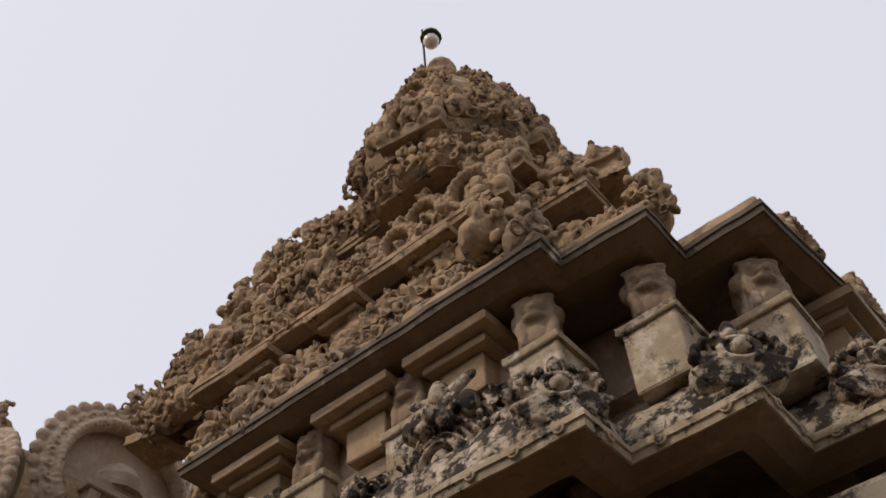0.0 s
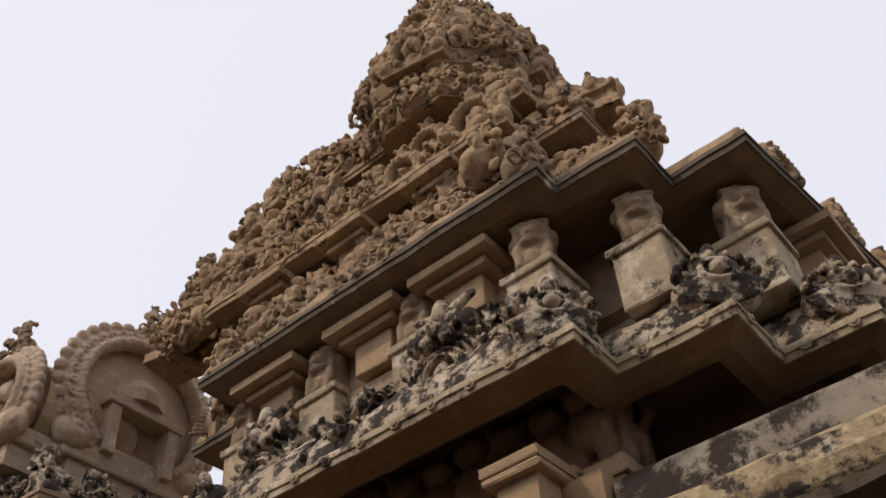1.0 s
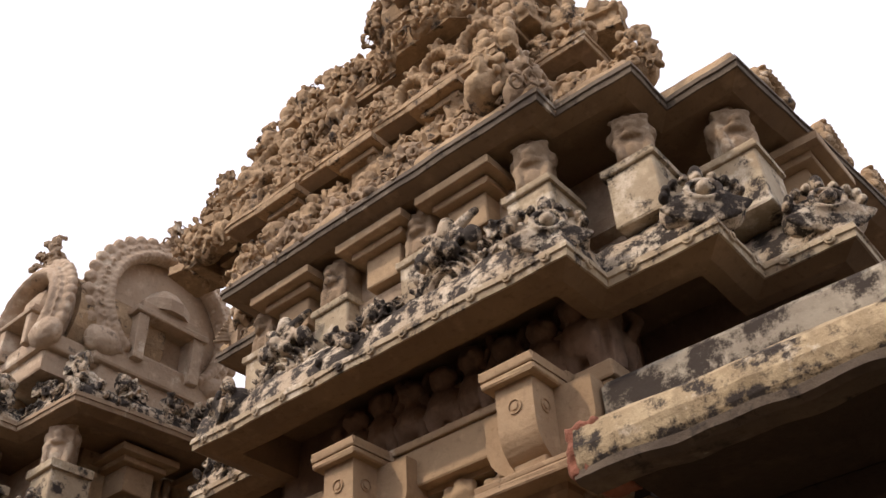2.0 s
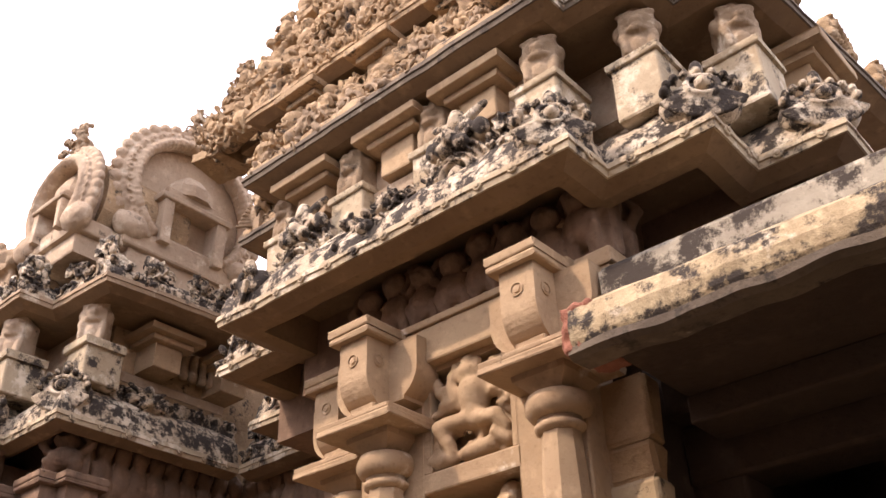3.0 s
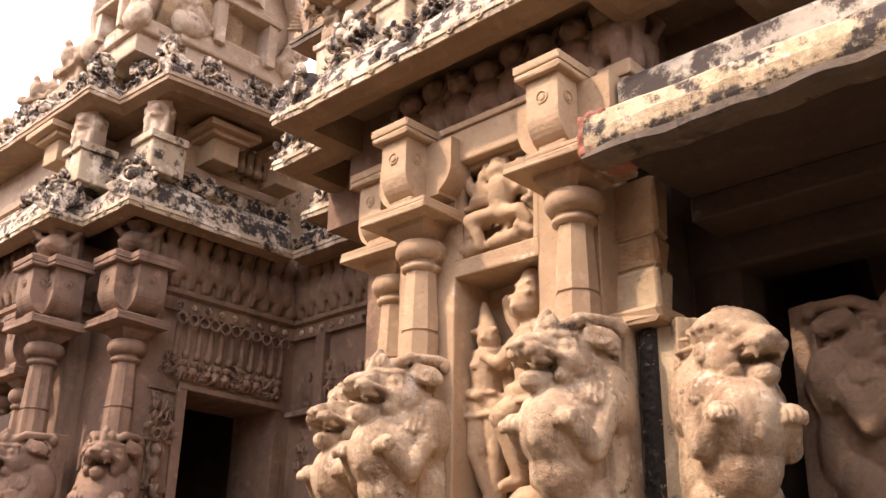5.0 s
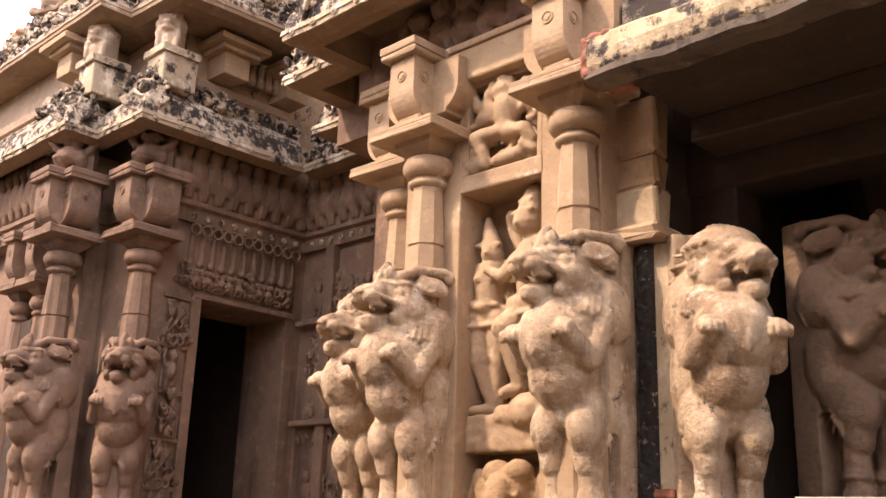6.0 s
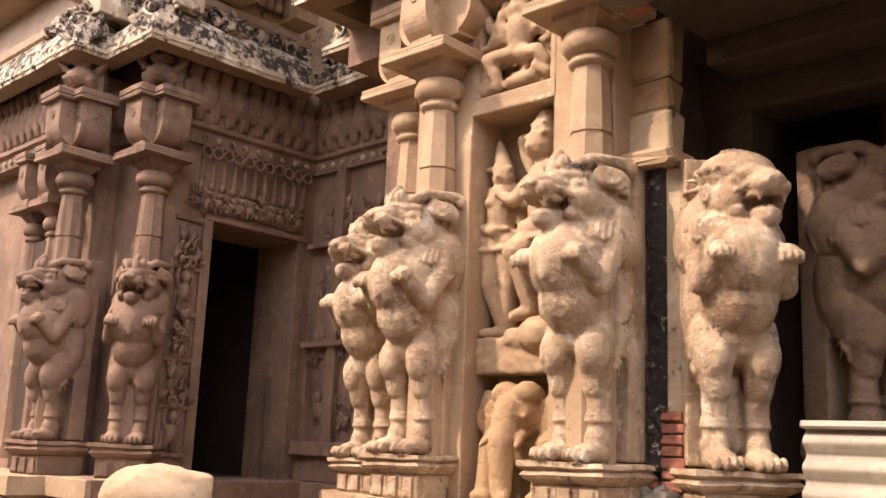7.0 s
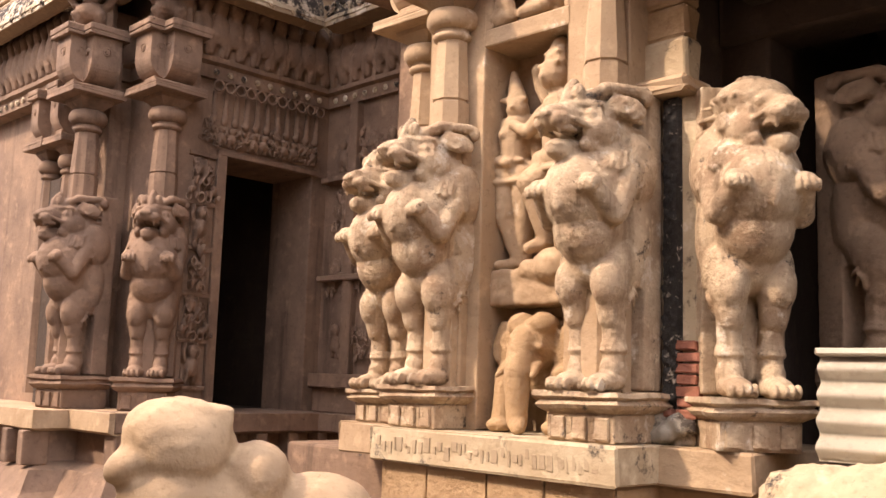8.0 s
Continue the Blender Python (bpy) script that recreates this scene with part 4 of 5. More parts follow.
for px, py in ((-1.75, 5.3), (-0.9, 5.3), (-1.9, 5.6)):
    part("pillar", lathe([(0.16, 1.1), (0.15, 3.2), (0.2, 3.3), (0.22, 3.45), (0.3, 3.55), (0.3, 3.7)], 8), INNER_SHADE, porch).location = (px, py, 0)

# ---- side shrine ----
side = thing("side_shrine", "smaller carved shrine with a dark doorway and horseshoe gable", "temple")
S_LOW = [(-10.5, 3.14), (-7.31, 3.14), (-7.31, 3.42), (-6.6, 3.42), (-6.6, 4.995)]
S_UP = [(-10.5, 3.15), (-7.0, 3.15), (-7.0, 3.42), (-6.32, 3.45), (-6.2, 5.0)]
kapota(side, S_LOW, 4.6, 0.36, 0.42, seed=11.0, lip=0.14)
studs(side, S_LOW, 4.636)
wall_band("wall", side, shifted(S_LOW, 0.34), 4.86, 5.6, PALE, "upper storey wall with mouldings",
          extra=((0.0, 4.95), (0.05, 4.97), (0.05, 5.05), (0.0, 5.07), (-0.02, 5.16), (0.05, 5.18), (0.07, 5.24), (0.03, 5.27), (0.0, 5.28)))
kapota(side, S_UP, 5.6, 0.36, 0.28, mats=(SOFFIT, STUCCO, CRUST), seed=13.0)
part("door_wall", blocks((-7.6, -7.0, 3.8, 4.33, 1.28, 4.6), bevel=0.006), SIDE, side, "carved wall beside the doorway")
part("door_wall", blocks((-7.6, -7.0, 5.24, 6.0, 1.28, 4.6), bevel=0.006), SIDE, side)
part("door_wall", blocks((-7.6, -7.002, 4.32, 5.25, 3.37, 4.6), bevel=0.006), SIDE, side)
part("inner_wall", blocks((-9.2, -9.0, 3.9, 5.9, 1.0, 4.6), bevel=0), INNER_SHADE, side)
part("inner_wall", blocks((-9.1, -7.5, 5.5, 5.7, 1.0, 4.6), bevel=0), INNER_SHADE, side)
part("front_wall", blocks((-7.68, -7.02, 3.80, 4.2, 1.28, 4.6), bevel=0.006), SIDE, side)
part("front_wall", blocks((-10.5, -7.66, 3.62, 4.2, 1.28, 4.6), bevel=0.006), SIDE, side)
part("inner_floor", blocks((-9.2, -7.0, 3.9, 5.9, 1.0, 1.285), bevel=0), INNER_SHADE, side)
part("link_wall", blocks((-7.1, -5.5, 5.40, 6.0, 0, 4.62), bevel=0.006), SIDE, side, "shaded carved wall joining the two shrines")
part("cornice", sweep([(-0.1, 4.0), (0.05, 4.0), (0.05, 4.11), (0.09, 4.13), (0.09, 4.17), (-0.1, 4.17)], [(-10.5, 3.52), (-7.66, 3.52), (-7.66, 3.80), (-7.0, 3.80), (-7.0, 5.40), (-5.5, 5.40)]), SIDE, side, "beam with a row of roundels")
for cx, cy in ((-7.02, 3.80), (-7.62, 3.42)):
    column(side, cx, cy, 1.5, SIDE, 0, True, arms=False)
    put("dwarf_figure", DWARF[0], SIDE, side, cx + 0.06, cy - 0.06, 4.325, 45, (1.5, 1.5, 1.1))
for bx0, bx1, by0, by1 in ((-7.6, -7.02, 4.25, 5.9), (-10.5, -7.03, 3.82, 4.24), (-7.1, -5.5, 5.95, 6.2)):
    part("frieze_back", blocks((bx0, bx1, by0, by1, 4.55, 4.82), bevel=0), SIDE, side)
lion(LION_A, -7.0, 3.78, 1.54, 50, SIDE, "shade-brown stone lion rearing at the doorway corner", 0.98, (0.42, 0.42), 1.29)
lion(LION_A, -7.56, 3.42, 1.54, 8, SIDE, "shade-brown stone lion rearing on the front corner", 0.98, (0.42, 0.42), 1.29)
S_PL = [(-10.5, 3.05), (-7.3, 3.05), (-7.3, 3.32), (-6.62, 3.32), (-6.62, 5.15), (-5.4, 5.15)]
SLAB = [(-0.9, 1.13), (-0.02, 1.13), (0.02, 1.15), (0.02, 1.285), (-0.02, 1.29), (-0.9, 1.29)]
part("plinth_slab", sweep(SLAB, S_PL[:4], 0.1, 0.01), SAND, side, "pale slab along the base")
# Same slab round the corner; its shade is put in as the browner stone.
part("plinth_slab", sweep(SLAB, [(-6.623, 3.34)] + S_PL[4:], 0.1, 0.01), SIDE, side, "slab below the doorway, coloured as in shade")
part("plinth_base", sweep([(-0.9, 0.0), (0.25, 0.0), (0.25, 0.55), (0.1, 0.7), (0.02, 0.85), (-0.12, 0.9), (-0.14, 1.13), (-0.9, 1.13)], S_PL, 0.1, 0.01), SIDE, side)
part("core", blocks((-10.5, -6.9, 3.9, 6.5, 4.6, 6.2), bevel=0), TOWER, side)
for gx, gy, ga in ((-6.74, 3.66, 45), (-7.36, 3.38, 30)):
    put("lion_mask", MASK, PALE, side, gx, gy, 5.28, ga, 1.15)
    part("mask_base", blocks((gx - 0.13, gx + 0.13, gy - 0.11, gy + 0.2, 4.95, 5.285), (gx - 0.16, gx + 0.16, gy - 0.14, gy + 0.2, 5.22, 5.287), bevel=0.012), FACE, side, "stained square block")
for cy in (4.25, 4.9):
    wide_cap(side, -6.78, cy, 5.56, 90)
for cx in (-7.8,):
    wide_cap(side, cx, 3.4, 5.56, 0)
for sx, sy, st in ((-6.72, 3.50, 40), (-7.42, 3.24, 40)):
    put("shell_ornament", SHELL, CRUST, side, sx + 0.01, sy - 0.02, 4.69, st, 1.15)
put("crest_ornament", CREST, CRUST, side, -6.70, 4.18, 4.655, 90, (0.9, 1.0, 0.72))
put("crest_ornament", CREST, CRUST, side, -8.0, 3.24, 4.655, 0, (0.9, 1.0, 0.72))
for k in range(9):
    part("stained_block", blocks((-7.0, -6.86, 3.62 + 0.165 * k, 3.72 + 0.165 * k, 4.88, 5.10), bevel=0.012, seed=k), CRUST, side)
    put("dwarf_figure", DWARF[k % 2], CRUST, side, -6.88, 3.75 + 0.165 * k, 4.9, 90, (0.5, 0.6, 0.75))
for k in range(12):
    part("stained_block", blocks((-7.62 - 0.165 * k, -7.52 - 0.165 * k, 3.40, 3.55, 4.88, 5.10), bevel=0.012, seed=k), CRUST, side)
part("moulding", sweep([(-0.1, 5.09), (0.05, 5.09), (0.07, 5.12), (0.05, 5.15), (-0.1, 5.15)], shifted(S_LOW, 0.36)), PALE, side, "pale string course")
garland(side, S_UP, 5.70, 0.1, LEAFY, 0.34, 23, CRUST, (0.7, 1.0))


def gable(parent, x, y, z, turn, r, seed, mat, deep=1.2):
    """A barrel roof end: a great horseshoe with a leafy rim and a small pavilion carved in its hollow."""
    g = new("gable")
    g.parent, g.location, g.rotation_euler.z = parent, (x, y, z), radians(turn)
    pr = []
    for k in range(61):
        a = radians(-52 + 284 * k / 60)
        pr.append(("e", (r * math.cos(a), 0.02, r * math.sin(a)), (0.05, 0.09, 0.05)))
        pr.append(("e", (1.13 * r * math.cos(a), 0.05, 1.13 * r * math.sin(a)), (0.055, 0.06, 0.055)))
        if k % 2 == 0:
            pr.append(("e", (1.27 * r * math.cos(a), 0.05, 1.27 * r * math.sin(a)), (0.060, 0.045, 0.060)))
            pr.append(("r", (1.12 * r * math.cos(a), -0.02, 1.12 * r * math.sin(a)), 0.026, 0.010, (85, 0, 0)))
    pr += both(("e", (r * 0.95, 0, -r * 0.85), (0.16, 0.1, 0.12)))
    part("rim", clay("gable_rim", pr, 0.011, 0.006, seed, 1), mat, g, "leafy carved rim")
    bm = lathe([(r * 0.98, -0.02), (r * 0.98, 0.08)], 32)
    bmesh.ops.rotate(bm, verts=bm.verts[:], cent=(0, 0, 0), matrix=Matrix.Rotation(radians(-90), 3, "X"))
    bmesh.ops.translate(bm, verts=bm.verts[:], vec=(0, 0.12, 0))
    part("hollow", bm, PALE, g)
    bm = lathe([(r * 1.18, 0), (r * 1.18, deep)], 24)
    bmesh.ops.rotate(bm, verts=bm.verts[:], cent=(0, 0, 0), matrix=Matrix.Rotation(radians(-90), 3, "X"))
    bmesh.ops.translate(bm, verts=bm.verts[:], vec=(0, 0.17, 0))
    part("barrel_roof", bm, TOWER, g)
    part("shrine_relief", blocks((-r * 0.62, r * 0.62, -0.1, 0.2, -r * 0.22, -r * 0.12), (-r * 0.5, r * 0.5, -0.06, 0.2, -r * 0.12, 0.02), (-r * 0.55, -r * 0.38, -0.08, 0.2, -r * 0.95, -r * 0.22), (r * 0.38, r * 0.55, -0.08, 0.2, -r * 0.95, -r * 0.22), bevel=0.012), PALE, g, "small carved pavilion")
    part("relief_roof", lathe([(r * 0.42, -0.04), (r * 0.4, 0.08), (r * 0.25, 0.2), (0.02, 0.3)], 12), PALE, g).location = (0, 0.12, 0.04)
    part("base", blocks((-r * 1.05, r * 1.05, -0.02, deep, -r * 1.15, -r * 0.78), (-r * 0.9, r * 0.9, 0.03, deep, -r * 1.6, -r * 1.1), bevel=0.02), PALE, g)
    return g


gable(side, -6.66, 4.30, 6.87, 90, 0.58, 1.0, PALE)
gable(side, -7.12, 3.34, 6.62, 0, 0.38, 2.0, PALE, 0.8)
garland(side, [(-10.5, 3.4), (-7.4, 3.4)], 5.9, 0.1, LEAFY + ARCHY, 0.34, 25, TOWER, (0.9, 1.2))
put("carved_foliage", FOLIAGE[2], STUCCO, side, -7.1, 3.4, 7.06, 10, 0.95)
put("carved_foliage", FOLIAGE[0], STUCCO, side, -6.68, 4.30, 7.55, 90, 0.9)
put("pavilion", KUTA, STUCCO, side, -7.85, 3.5, 5.92, 0, 1.15)
put("pavilion", KUTA, STUCCO, side, -8.6, 3.5, 5.92, 20, 1.0)
garland(side, [(-10.0, 3.45), (-7.5, 3.45)], 6.2, 0.2, ARCHY + LEAFY, 0.3, 41, STUCCO, (0.8, 1.0))

# ---- carved figures and small things ----
STONE_FIG = [((0.0, 0, 0.60), (0.02, -0.02, 0.86), 0.085, 0.095), ((0.02, -0.02, 0.86), (0.03, -0.03, 0.92), 0.05, 0.04), ((0.03, -0.04, 0.98), (0.03, -0.045, 1.0), 0.065, 0.06),
             ((0.02, -0.03, 1.04), (-0.02, -0.01, 1.22), 0.06, 0.02), ((-0.04, 0, 0.58), (-0.05, -0.02, 0.32), 0.085, 0.06), ((-0.05, -0.02, 0.32), (0.04, 0, 0.05), 0.055, 0.04), ((0.04, 0, 0.04), (-0.06, -0.06, 0.03), 0.04, 0.03),
             ((0.05, 0, 0.58), (0.08, -0.02, 0.32), 0.085, 0.055), ((0.08, -0.02, 0.32), (0.06, 0.02, 0.06), 0.05, 0.04), ((0.13, -0.01, 0.86), (0.16, -0.02, 0.66), 0.04, 0.035), ((0.16, -0.02, 0.66), (0.15, -0.06, 0.48), 0.033, 0.026),
             ((-0.10, -0.01, 0.86), (-0.15, -0.03, 0.68), 0.04, 0.035), ((-0.15, -0.03, 0.68), (0.0, -0.10, 0.64), 0.033, 0.028), ((-0.09, -0.02, 0.60), (0.09, -0.02, 0.60), 0.06, 0.06), ((-0.08, 0.0, 0.9), (0.12, 0, 0.9), 0.045, 0.045),
             ((-0.06, -0.07, 1.035), (0.09, -0.07, 1.035), 0.016, 0.016), ((-0.07, -0.085, 0.66), (0.09, -0.085, 0.655), 0.014, 0.014), ((-0.10, -0.085, 0.53), (0.11, -0.085, 0.53), 0.016, 0.016), ((0.03, -0.105, 0.99), (0.03, -0.11, 0.975), 0.012, 0.016), ((-0.03, -0.08, 0.82), (-0.03, -0.08, 0.82), 0.04, 0.04), ((0.07, -0.08, 0.82), (0.07, -0.08, 0.82), 0.04, 0.04)]
STONE_FIG_2 = [((0.0, 0, 0.55), (0.02, -0.02, 0.84), 0.10, 0.11), ((0.02, -0.03, 0.9), (0.0, -0.05, 0.98), 0.055, 0.05), ((0.0, -0.07, 1.03), (0.0, -0.07, 1.06), 0.08, 0.075), ((0.0, -0.05, 1.11), (0.01, -0.03, 1.23), 0.070, 0.048), ((-0.07, -0.11, 1.095), (0.07, -0.11, 1.095), 0.018, 0.018), ((-0.045, -0.09, 1.17), (0.05, -0.09, 1.17), 0.014, 0.014), ((-0.08, -0.12, 0.80), (0.10, -0.12, 0.84), 0.016, 0.016), ((-0.09, -0.10, 0.50), (0.10, -0.11, 0.48), 0.018, 0.018), ((0.0, -0.145, 1.04), (0.0, -0.15, 1.02), 0.014, 0.018),
               ((-0.03, 0, 0.53), (-0.14, -0.10, 0.42), 0.09, 0.075), ((-0.14, -0.10, 0.42), (-0.10, -0.02, 0.10), 0.065, 0.045), ((-0.10, -0.02, 0.08), (-0.16, -0.08, 0.05), 0.045, 0.035), ((0.06, 0, 0.5), (0.09, -0.06, 0.05), 0.09, 0.05),
               ((-0.12, -0.02, 0.86), (-0.2, -0.08, 0.74), 0.045, 0.04), ((-0.2, -0.08, 0.74), (-0.30, -0.10, 0.80), 0.036, 0.03), ((0.14, -0.02, 0.86), (0.2, -0.06, 0.66), 0.05, 0.04), ((0.2, -0.06, 0.66), (0.12, -0.12, 0.60), 0.04, 0.03),
               ((-0.13, 0.02, 0.9), (-0.20, 0.0, 1.04), 0.035, 0.03), ((-0.20, 0.0, 1.04), (-0.19, -0.02, 1.13), 0.03, 0.035), ((-0.1, -0.06, 0.56), (0.1, -0.06, 0.56), 0.055, 0.055), ((-0.10, 0, 0.88), (0.13, 0, 0.88), 0.05, 0.05)]
DANCER = [((0.0, 0, 0.2), (0.01, -0.02, 0.34), 0.05, 0.06), ((0.0, -0.03, 0.42), (0.0, -0.03, 0.43), 0.045, 0.045), ((-0.02, -0.02, 0.20), (-0.14, -0.05, 0.19), 0.04, 0.035), ((-0.14, -0.05, 0.19), (-0.10, -0.03, 0.06), 0.033, 0.025),
          ((0.02, -0.02, 0.19), (0.13, -0.06, 0.16), 0.04, 0.033), ((0.13, -0.06, 0.16), (0.17, -0.04, 0.10), 0.03, 0.024), ((0.05, -0.01, 0.34), (0.14, -0.03, 0.38), 0.026, 0.022), ((0.14, -0.03, 0.38), (0.17, -0.02, 0.46), 0.022, 0.02),
          ((-0.05, -0.01, 0.34), (-0.15, -0.03, 0.36), 0.026, 0.022), ((-0.15, -0.03, 0.36), (-0.18, -0.02, 0.45), 0.022, 0.02), ((-0.05, 0, 0.31), (-0.19, -0.02, 0.27), 0.024, 0.02), ((0.05, 0, 0.31), (0.19, -0.02, 0.28), 0.024, 0.02),
          ((-0.2, 0, 0.05), (-0.12, -0.02, 0.04), 0.045, 0.04), ((-0.03, -0.02, 0.04), (0.08, -0.02, 0.05), 0.035, 0.04), ((-0.21, 0, 0.12), (-0.20, 0, 0.2), 0.03, 0.03), ((0.2, 0, 0.35), (0.19, -0.02, 0.24), 0.025, 0.03)]
fig = put("niche_figure", figure_mesh("niche_figure", STONE_FIG, 1.0), SAND, None, -3.55, 4.06, 2.20, 12, (0.95, 1.0, 0.92))
tagged(fig, "slender sandstone figure with a pointed crown in the niche", "statue", "niche figures")
fig = put("niche_figure", figure_mesh("niche_figure", STONE_FIG_2, 5.0), SAND, None, -3.19, 4.02, 2.26, -8, (0.95, 1.0, 0.92))
tagged(fig, "sandstone figure with a tall crown leaning to its neighbour", "statue", "niche figures")
rnd = random.Random(21)
for k in range(8):
    a = radians(-20 + 220 * k / 7)
    DANCER += [((0.05 * math.cos(a), 0, 0.32), (0.13 * math.cos(a), -0.03, 0.33 + 0.07 * math.sin(a)), 0.022, 0.019), ((0.13 * math.cos(a), -0.03, 0.33 + 0.07 * math.sin(a)), (0.15 * math.cos(a) + rnd.uniform(-0.04, 0.04), -0.03, 0.35 + 0.13 * math.sin(a)), 0.018, 0.022)]
for k in range(26):
    x, z, a = rnd.uniform(-0.19, 0.19), rnd.uniform(0.03, 0.46), rnd.uniform(0, 6.28)
    DANCER.append(((x, 0.03, z), (x + 0.05 * math.cos(a), 0.0, z + 0.05 * math.sin(a)), rnd.uniform(0.014, 0.022), rnd.uniform(0.012, 0.02)))
DANCER += [((-0.16, -0.02, 0.08), (-0.16, -0.03, 0.12), 0.032, 0.026), ((-0.16, -0.03, 0.16), (-0.16, -0.03, 0.165), 0.028, 0.028), ((0.17, -0.02, 0.05), (0.12, -0.04, 0.09), 0.030, 0.026), ((0.0, -0.04, 0.475), (0.0, -0.03, 0.50), 0.030, 0.018)]
fig = put("relief_figure", figure_mesh("relief_figure", DANCER, 7.0), SAND, None, -3.32, 3.915, 3.545, 0, (1.3, 1.2, 1.08))
tagged(fig, "many-armed dancing figure carved in a square stone panel", "relief")
part("niche_step", clay("niche_step", [("b", (-3.33, 4.07, 2.10), (0.30, 0.12, 0.10)), ("e", (-3.2, 3.98, 2.2), (0.13, 0.1, 0.1)), ("e", (-3.35, 3.99, 2.19), (0.1, 0.07, 0.06)), ("b", (-3.33, 4.09, 2.03), (0.31, 0.14, 0.02))], 0.014, 0.008, 3.0), SAND, shrine, "rough carved stone step under the figures")
ELE = both(("e", (0.195, -0.01, 0.41), (0.085, 0.028, 0.145), (0, 12, 18)), ("r", (0.20, -0.02, 0.41), 0.075, 0.014, (90, 0, 12)), ("c", (0.165, -0.02, 0.28), (0.165, -0.06, 0.06), 0.068, 0.062), ("e", (0.165, -0.085, 0.032), (0.072, 0.070, 0.038)),
           ("e", (0.095, -0.125, 0.41), (0.018, 0.016, 0.020)), ("c", (0.085, -0.12, 0.33), (0.105, -0.20, 0.27), 0.022, 0.014), ("e", (0.062, -0.05, 0.52), (0.072, 0.09, 0.065)),
           ("e", (0.145, -0.125, 0.02), (0.018, 0.022, 0.022)), ("e", (0.185, -0.125, 0.02), (0.018, 0.022, 0.022)))
ELE += [("e", (0, -0.03, 0.43), (0.130, 0.125, 0.14)), ("e", (0, 0.10, 0.36), (0.22, 0.12, 0.22)), ("c", (0, -0.12, 0.44), (0, -0.175, 0.28), 0.078, 0.068), ("c", (0, -0.175, 0.28), (0.0, -0.17, 0.06), 0.066, 0.052), ("c", (0, -0.17, 0.06), (0.03, -0.20, 0.03), 0.05, 0.04)]
fig = put("elephant_statue", clay("elephant_statue", ELE, 0.0095, 0.004, 2.0), YELLOW, None, -3.31, 4.0, 1.341, 4, 1.06)
tagged(fig, "worn orange stone elephant standing under the niche step", "statue")

# letters cut in the slab, as plain bars
rnd = random.Random(11)
x = -4.05
while x < -2.6:
    w, h = rnd.uniform(0.012, 0.04), rnd.uniform(0.02, 0.075)
    zc = 1.25 + rnd.uniform(-0.02, 0.02)
    part("letter_bar", blocks((x, x + w, 3.5485, 3.556, zc - h / 2, zc + h / 2), bevel=0.002, wear=0.002, seed=int(x * 1000)), CUT, shrine)
    x += w + rnd.uniform(0.008, 0.03)

# bricks laid bare in the porch pier
for k in range(7):
    part("brick", blocks((-2.485 + 0.006 * (k % 2), -2.375 + 0.008 * (k % 3), 3.985, 4.1, 1.455 + 0.052 * k, 1.498 + 0.052 * k), bevel=0.008, wear=0.004, seed=k), BRICK, porch)
part("brick", blocks((-2.60, -2.50, 3.975, 4.1, 1.46, 1.50), bevel=0.008, wear=0.004, seed=9), BRICK, porch)
part("brick", blocks((-2.60, -2.51, 3.975, 4.1, 1.41, 1.45), bevel=0.008, wear=0.004, seed=10), BRICK, porch)
rub = [("e", (rnd.uniform(-0.13, 0.13), rnd.uniform(-0.05, 0.03), rnd.uniform(0.0, 0.11)), (rnd.uniform(0.025, 0.05),) * 3) for _ in range(22)]
part("rubble_patch", clay("rubble_patch", rub + [("b", (0, 0.05, 0.05), (0.14, 0.05, 0.06))], 0.012, 0.012, 4.0), GREY, porch, "grey crumbling rubble infill").location = (-2.53, 3.98, 1.345)
peb = [("e", (rnd.uniform(-0.035, 0.035), 0, z), (0.012, 0.014, 0.012)) for z in np.arange(0.02, 1.45, 0.013)]
part("pebble_filling", clay("pebble_filling", peb + [("b", (0, 0.02, 0.73), (0.04, 0.016, 0.72))], 0.009, 0.004, 6.0, 1), BLACK, porch, "black pebbly filling").location = (-2.515, 3.985, 1.52)
part("bracket_stub", blocks((-1.75, -1.35, 4.42, 4.75, 3.34, 3.625), bevel=0.06), INNER_SHADE, porch)
part("lintel", blocks((-2.3, 3.3, 4.12, 4.4, 3.50, 3.628), bevel=0.01), INNER_SHADE, porch, "stone beam coloured as in shade")

# corrugated sheet and boulder by the porch
sheet = thing("corrugated_sheet", "cream painted corrugated metal sheet leaning across the porch", "metal sheet")
bm = bmesh.new()
rows = []
for i in range(97):
    z = i * 0.0045
    yy = 0.022 * math.cos(2 * math.pi * z / 0.105)
    rows.append([bm.verts.new((xx, yy + d, z)) for xx in (0, 1.3) for d in (0, 0.004)])
for a, b in zip(rows, rows[1:]):
    bm.faces.new((a[0], a[2], b[2], b[0]))
    bm.faces.new((a[1], b[1], b[3], a[3]))
    bm.faces.new((a[0], b[0], b[1], a[1]))
sh = part("sheet", bm, SHEET, sheet, "", True)
sheet.location, sheet.rotation_euler = (-1.77, 3.88, 1.325), (radians(-6), 0, radians(4))
part("rail", blocks((-0.01, 1.3, -0.03, 0.03, 0.42, 0.45), bevel=0.008), SHEET, sheet)
BOULD = [("e", (0, 0, 0), (0.5, 0.3, 0.26)), ("e", (-0.3, 0.0, 0.08), (0.25, 0.2, 0.16)), ("e", (0.25, -0.05, 0.1), (0.3, 0.22, 0.16)), ("e", (-0.1, -0.12, 0.08), (0.2, 0.14, 0.13))]
bo = put("boulder", clay("boulder", BOULD, 0.02, 0.02, 8.0), PLASTER, None, -1.42, 3.86, 1.08, 10, 1.0)
tagged(bo, "rough pale broken stone beside the porch step", "stone")
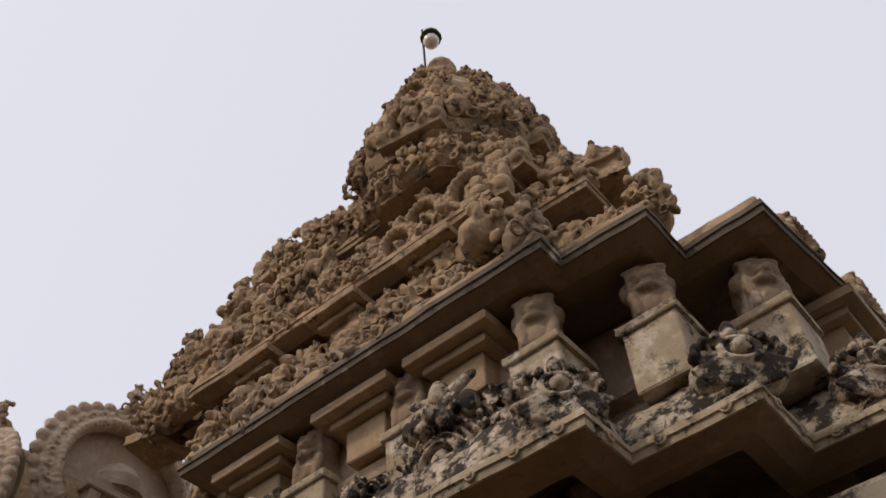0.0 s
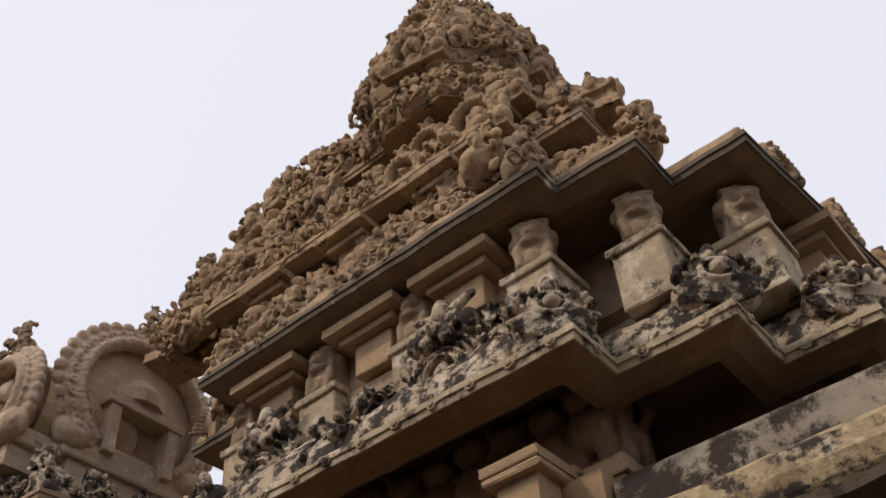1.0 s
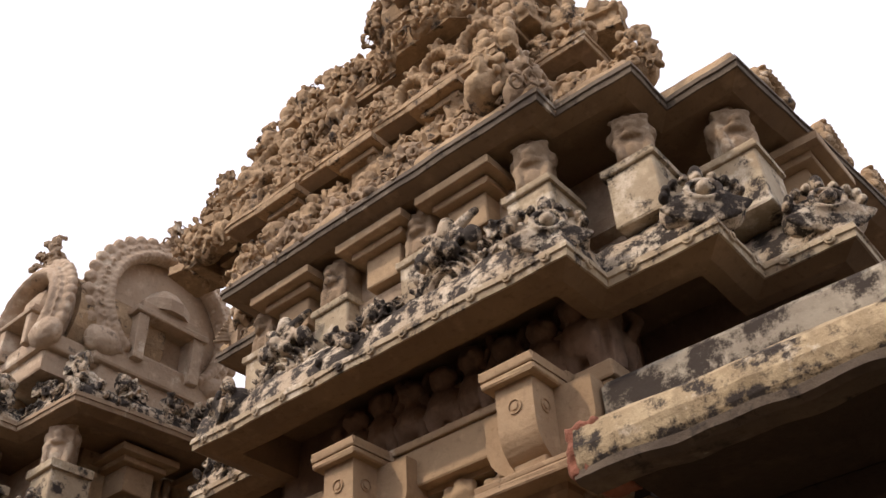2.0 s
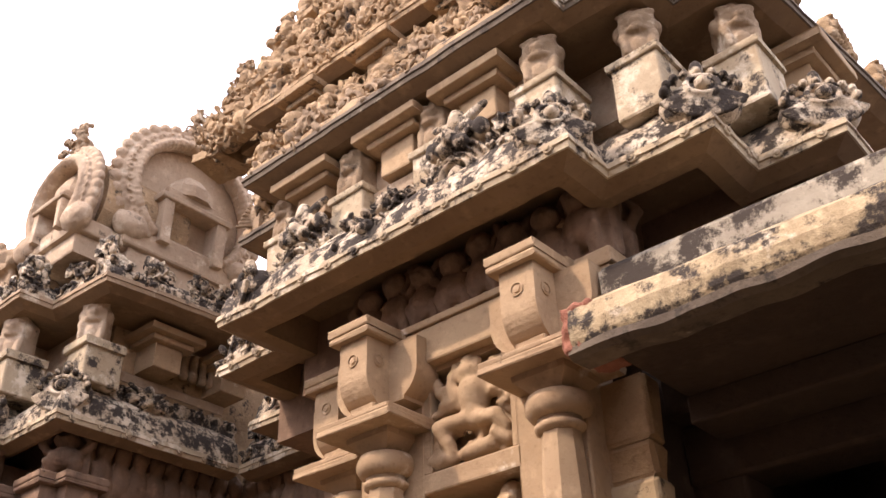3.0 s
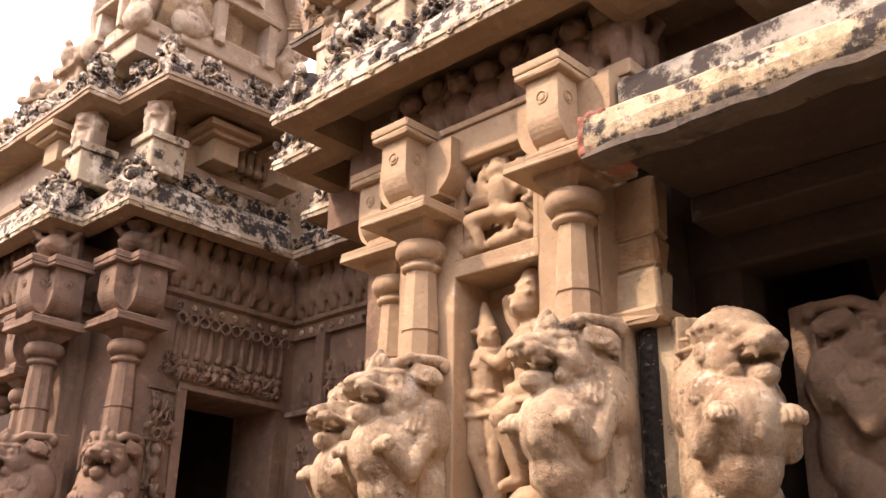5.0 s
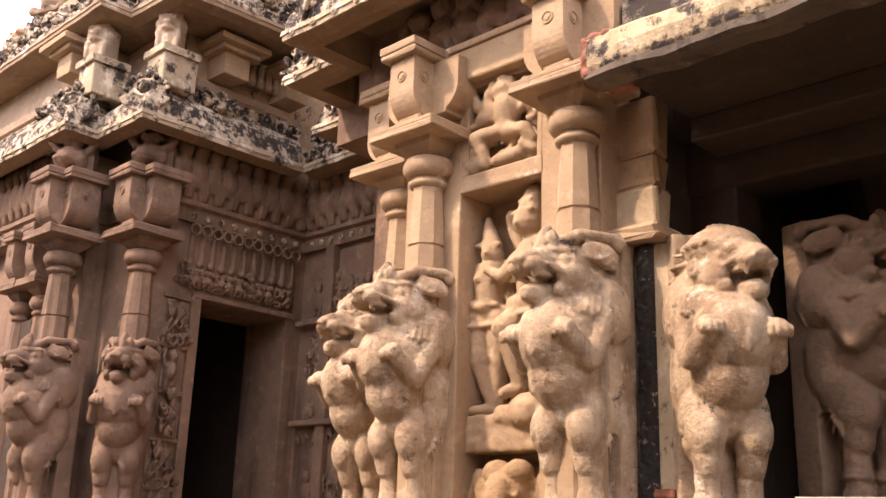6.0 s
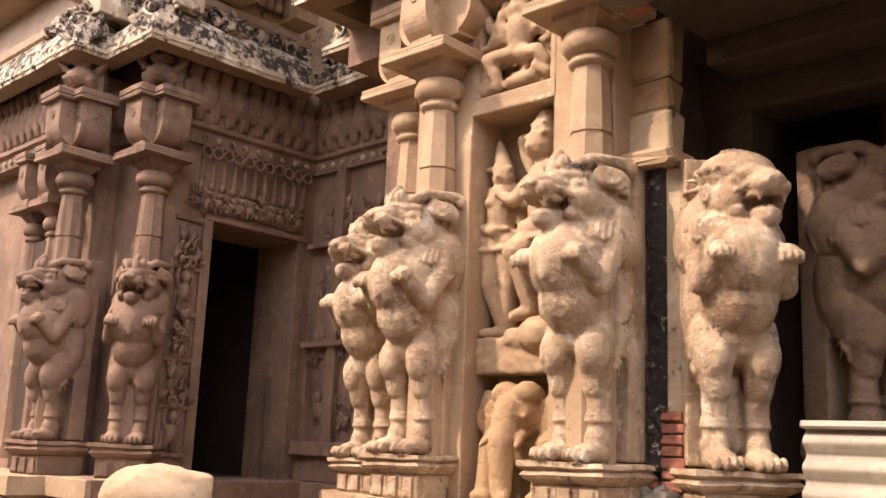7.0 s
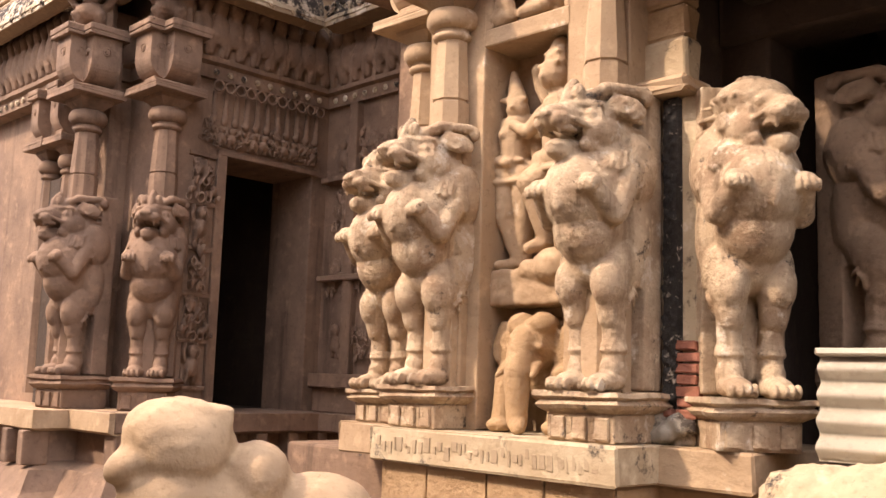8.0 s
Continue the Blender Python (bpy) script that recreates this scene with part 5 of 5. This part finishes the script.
part("step_block", blocks((-2.0, 0.6, 3.70, 4.3, 0.0, 0.95), bevel=0.03, wear=0.012), SAND, porch, "worn masonry step")

# courtyard animal statue seen from behind
SIT = [("e", (0.03, 0, -0.18), (0.215, 0.2, 0.18)), ("b", (0.10, 0.02, -0.13), (0.12, 0.14, 0.105), (0, 6, 0)), ("e", (-0.03, -0.02, -0.14), (0.16, 0.17, 0.135)), ("e", (-0.14, -0.03, -0.25), (0.12, 0.13, 0.07), (0, -35, 0)), ("e", (0.0, 0, -0.42), (0.2, 0.2, 0.2)),
       ("e", (0.33, 0.03, -0.31), (0.14, 0.2, 0.145)), ("e", (0.25, 0.03, -0.45), (0.24, 0.2, 0.2)), ("e", (0.58, 0.05, -0.45), (0.24, 0.22, 0.16)), ("e", (0.3, 0, -0.62), (0.55, 0.3, 0.16)), ("b", (0.25, 0, -0.75), (0.62, 0.32, 0.08))]
an = put("animal_statue", clay("animal_statue", SIT, 0.014, 0.004, 3.0, 14), SAND, None, -3.47, 1.99, 1.505, 60, 1.0)
tagged(an, "smooth weathered crouching stone animal on a block in the courtyard", "statue")
bl = tagged(part("statue_block", blocks((-0.7, 0.7, -0.4, 0.4, 0.0, 0.69), bevel=0.03, wear=0.01), SAND), "plain rough stone block under the animal statue", "pedestal")
bl.location, bl.rotation_euler.z = (-3.345, 2.207, 0), radians(60)

# reliefs on the shaded walls
for k in range(11):
    put("relief", DWARF[k % 2] if k % 3 else FOLIAGE[k % 4], SIDE, side, -6.99, 4.16 + 0.105 * k, 3.455, 90, (0.5, 0.6, 0.55))
    part("fringe", clay("fringe", [("c", (0, 0, 0.03), (0, 0, 0.26), 0.026, 0.022), ("e", (0, -0.01, 0.02), (0.032, 0.034, 0.035)), ("r", (0.052, 0.0, 0.30), 0.045, 0.014, (90, 0, 90))], 0.010, 0.004, k), SIDE, side).location = (-6.985, 4.2 + 0.105 * k, 3.645)
for k in range(5):
    put("relief", (DWARF[0], FOLIAGE[1], FOLIAGE[2])[k % 3], SIDE, side, -6.985, 4.11, 1.5 + 0.37 * k, 90, (0.62, 1.0, 1.05))
    part("panel_rail", blocks((-7.02, -6.965, 3.98, 4.26, 1.455 + 0.37 * k, 1.49 + 0.37 * k), bevel=0.008), SIDE, side)
part("door_frame", blocks((-7.02, -6.96, 4.25, 4.335, 1.29, 3.40), bevel=0.008), SIDE, side, "plain raised door frame")
for z0, z1 in ((3.34, 3.38),):
    part("door_frame", blocks((-7.02, -6.975, 4.0, 4.28, z0, z1), bevel=0.008), SIDE, side)
part("door_frame", blocks((-7.02, -6.955, 4.25, 5.3, 3.372, 3.42), bevel=0.008), SIDE, side)
for k in range(6):
    for j in range(4):
        put("relief", FOLIAGE[(k + j) % 4] if (k + j) % 3 else DWARF[0], SIDE, side, -6.75 + 0.22 * k, 5.40, 1.75 + 0.55 * j, 0, (0.75, 0.45, 1.0))
for y0, z0, z1 in ((5.22, 1.5, 1.62), (5.28, 1.29, 1.498)):
    part("ledge", blocks((-6.9, -5.5, y0, 5.42, z0, z1), bevel=0.01), SIDE, side)
for x0 in (-6.62, -5.95):
    part("pilaster", blocks((x0, x0 + 0.115, 5.33, 5.42, 1.62, 4.0), bevel=0.01), SIDE, side)
for z0 in (2.42, 3.3):
    part("ledge", blocks((-6.95, -5.5, 5.30, 5.42, z0, z0 + 0.05), bevel=0.01), SIDE, side)
studs(side, [(-7.66, 3.51), (-7.66, 3.51)], 4.055)
studs(side, [(-10.0, 3.465), (-7.7, 3.465)], 4.055, 0.13)
studs(side, [(-6.945, 4.1), (-6.945, 5.3)], 4.055, 0.13)
studs(side, [(-6.9, 5.345), (-5.55, 5.345)], 4.055, 0.13)
for k in range(12):
    put("dwarf_figure", DWARF[k % 2], SIDE, side, -6.94, 4.0 + 0.15 * k, 4.175, 90, (1.15, 0.9, 1.75))
for k in range(9):
    put("dwarf_figure", DWARF[k % 2], SIDE, side, -6.8 + 0.16 * k, 5.34, 4.175, 0, (1.15, 0.9, 1.75))
for k in range(14):
    put("dwarf_figure", DWARF[k % 2], SIDE, side, -7.75 - 0.15 * k, 3.47, 4.175, 0, (1.1, 0.9, 1.75))
for cx in (-8.05, -8.45):
    c = column(side, cx, 3.50, 1.5, SIDE)
    c.scale = (0.75, 0.75, 0.92)
# Solid block: the niche's depth and shade are only its dark colour.
part("front_niche", blocks((-8.36, -8.14, 3.46, 3.6, 1.3, 3.2), bevel=0.01), INNER_SHADE, side, "niche between slender columns, its shade in the colour")
for k in range(8):
    part("baluster", blocks((-7.45 - 0.3 * k, -7.35 - 0.3 * k, 3.0, 3.2, 0.88, 1.135), bevel=0.012), SIDE, side)
for k in range(7):
    part("baluster", blocks((-6.78, -6.62, 3.35 + 0.3 * k, 3.45 + 0.3 * k, 0.88, 1.135), bevel=0.012), SIDE, side)
for k in range(7):
    part("baluster", lathe([(0.035, 5.32), (0.045, 5.36), (0.03, 5.42), (0.04, 5.50), (0.03, 5.55)], 10), STUCCO, side, "", True).location = (-6.80, 4.42 + 0.09 * k, 0)
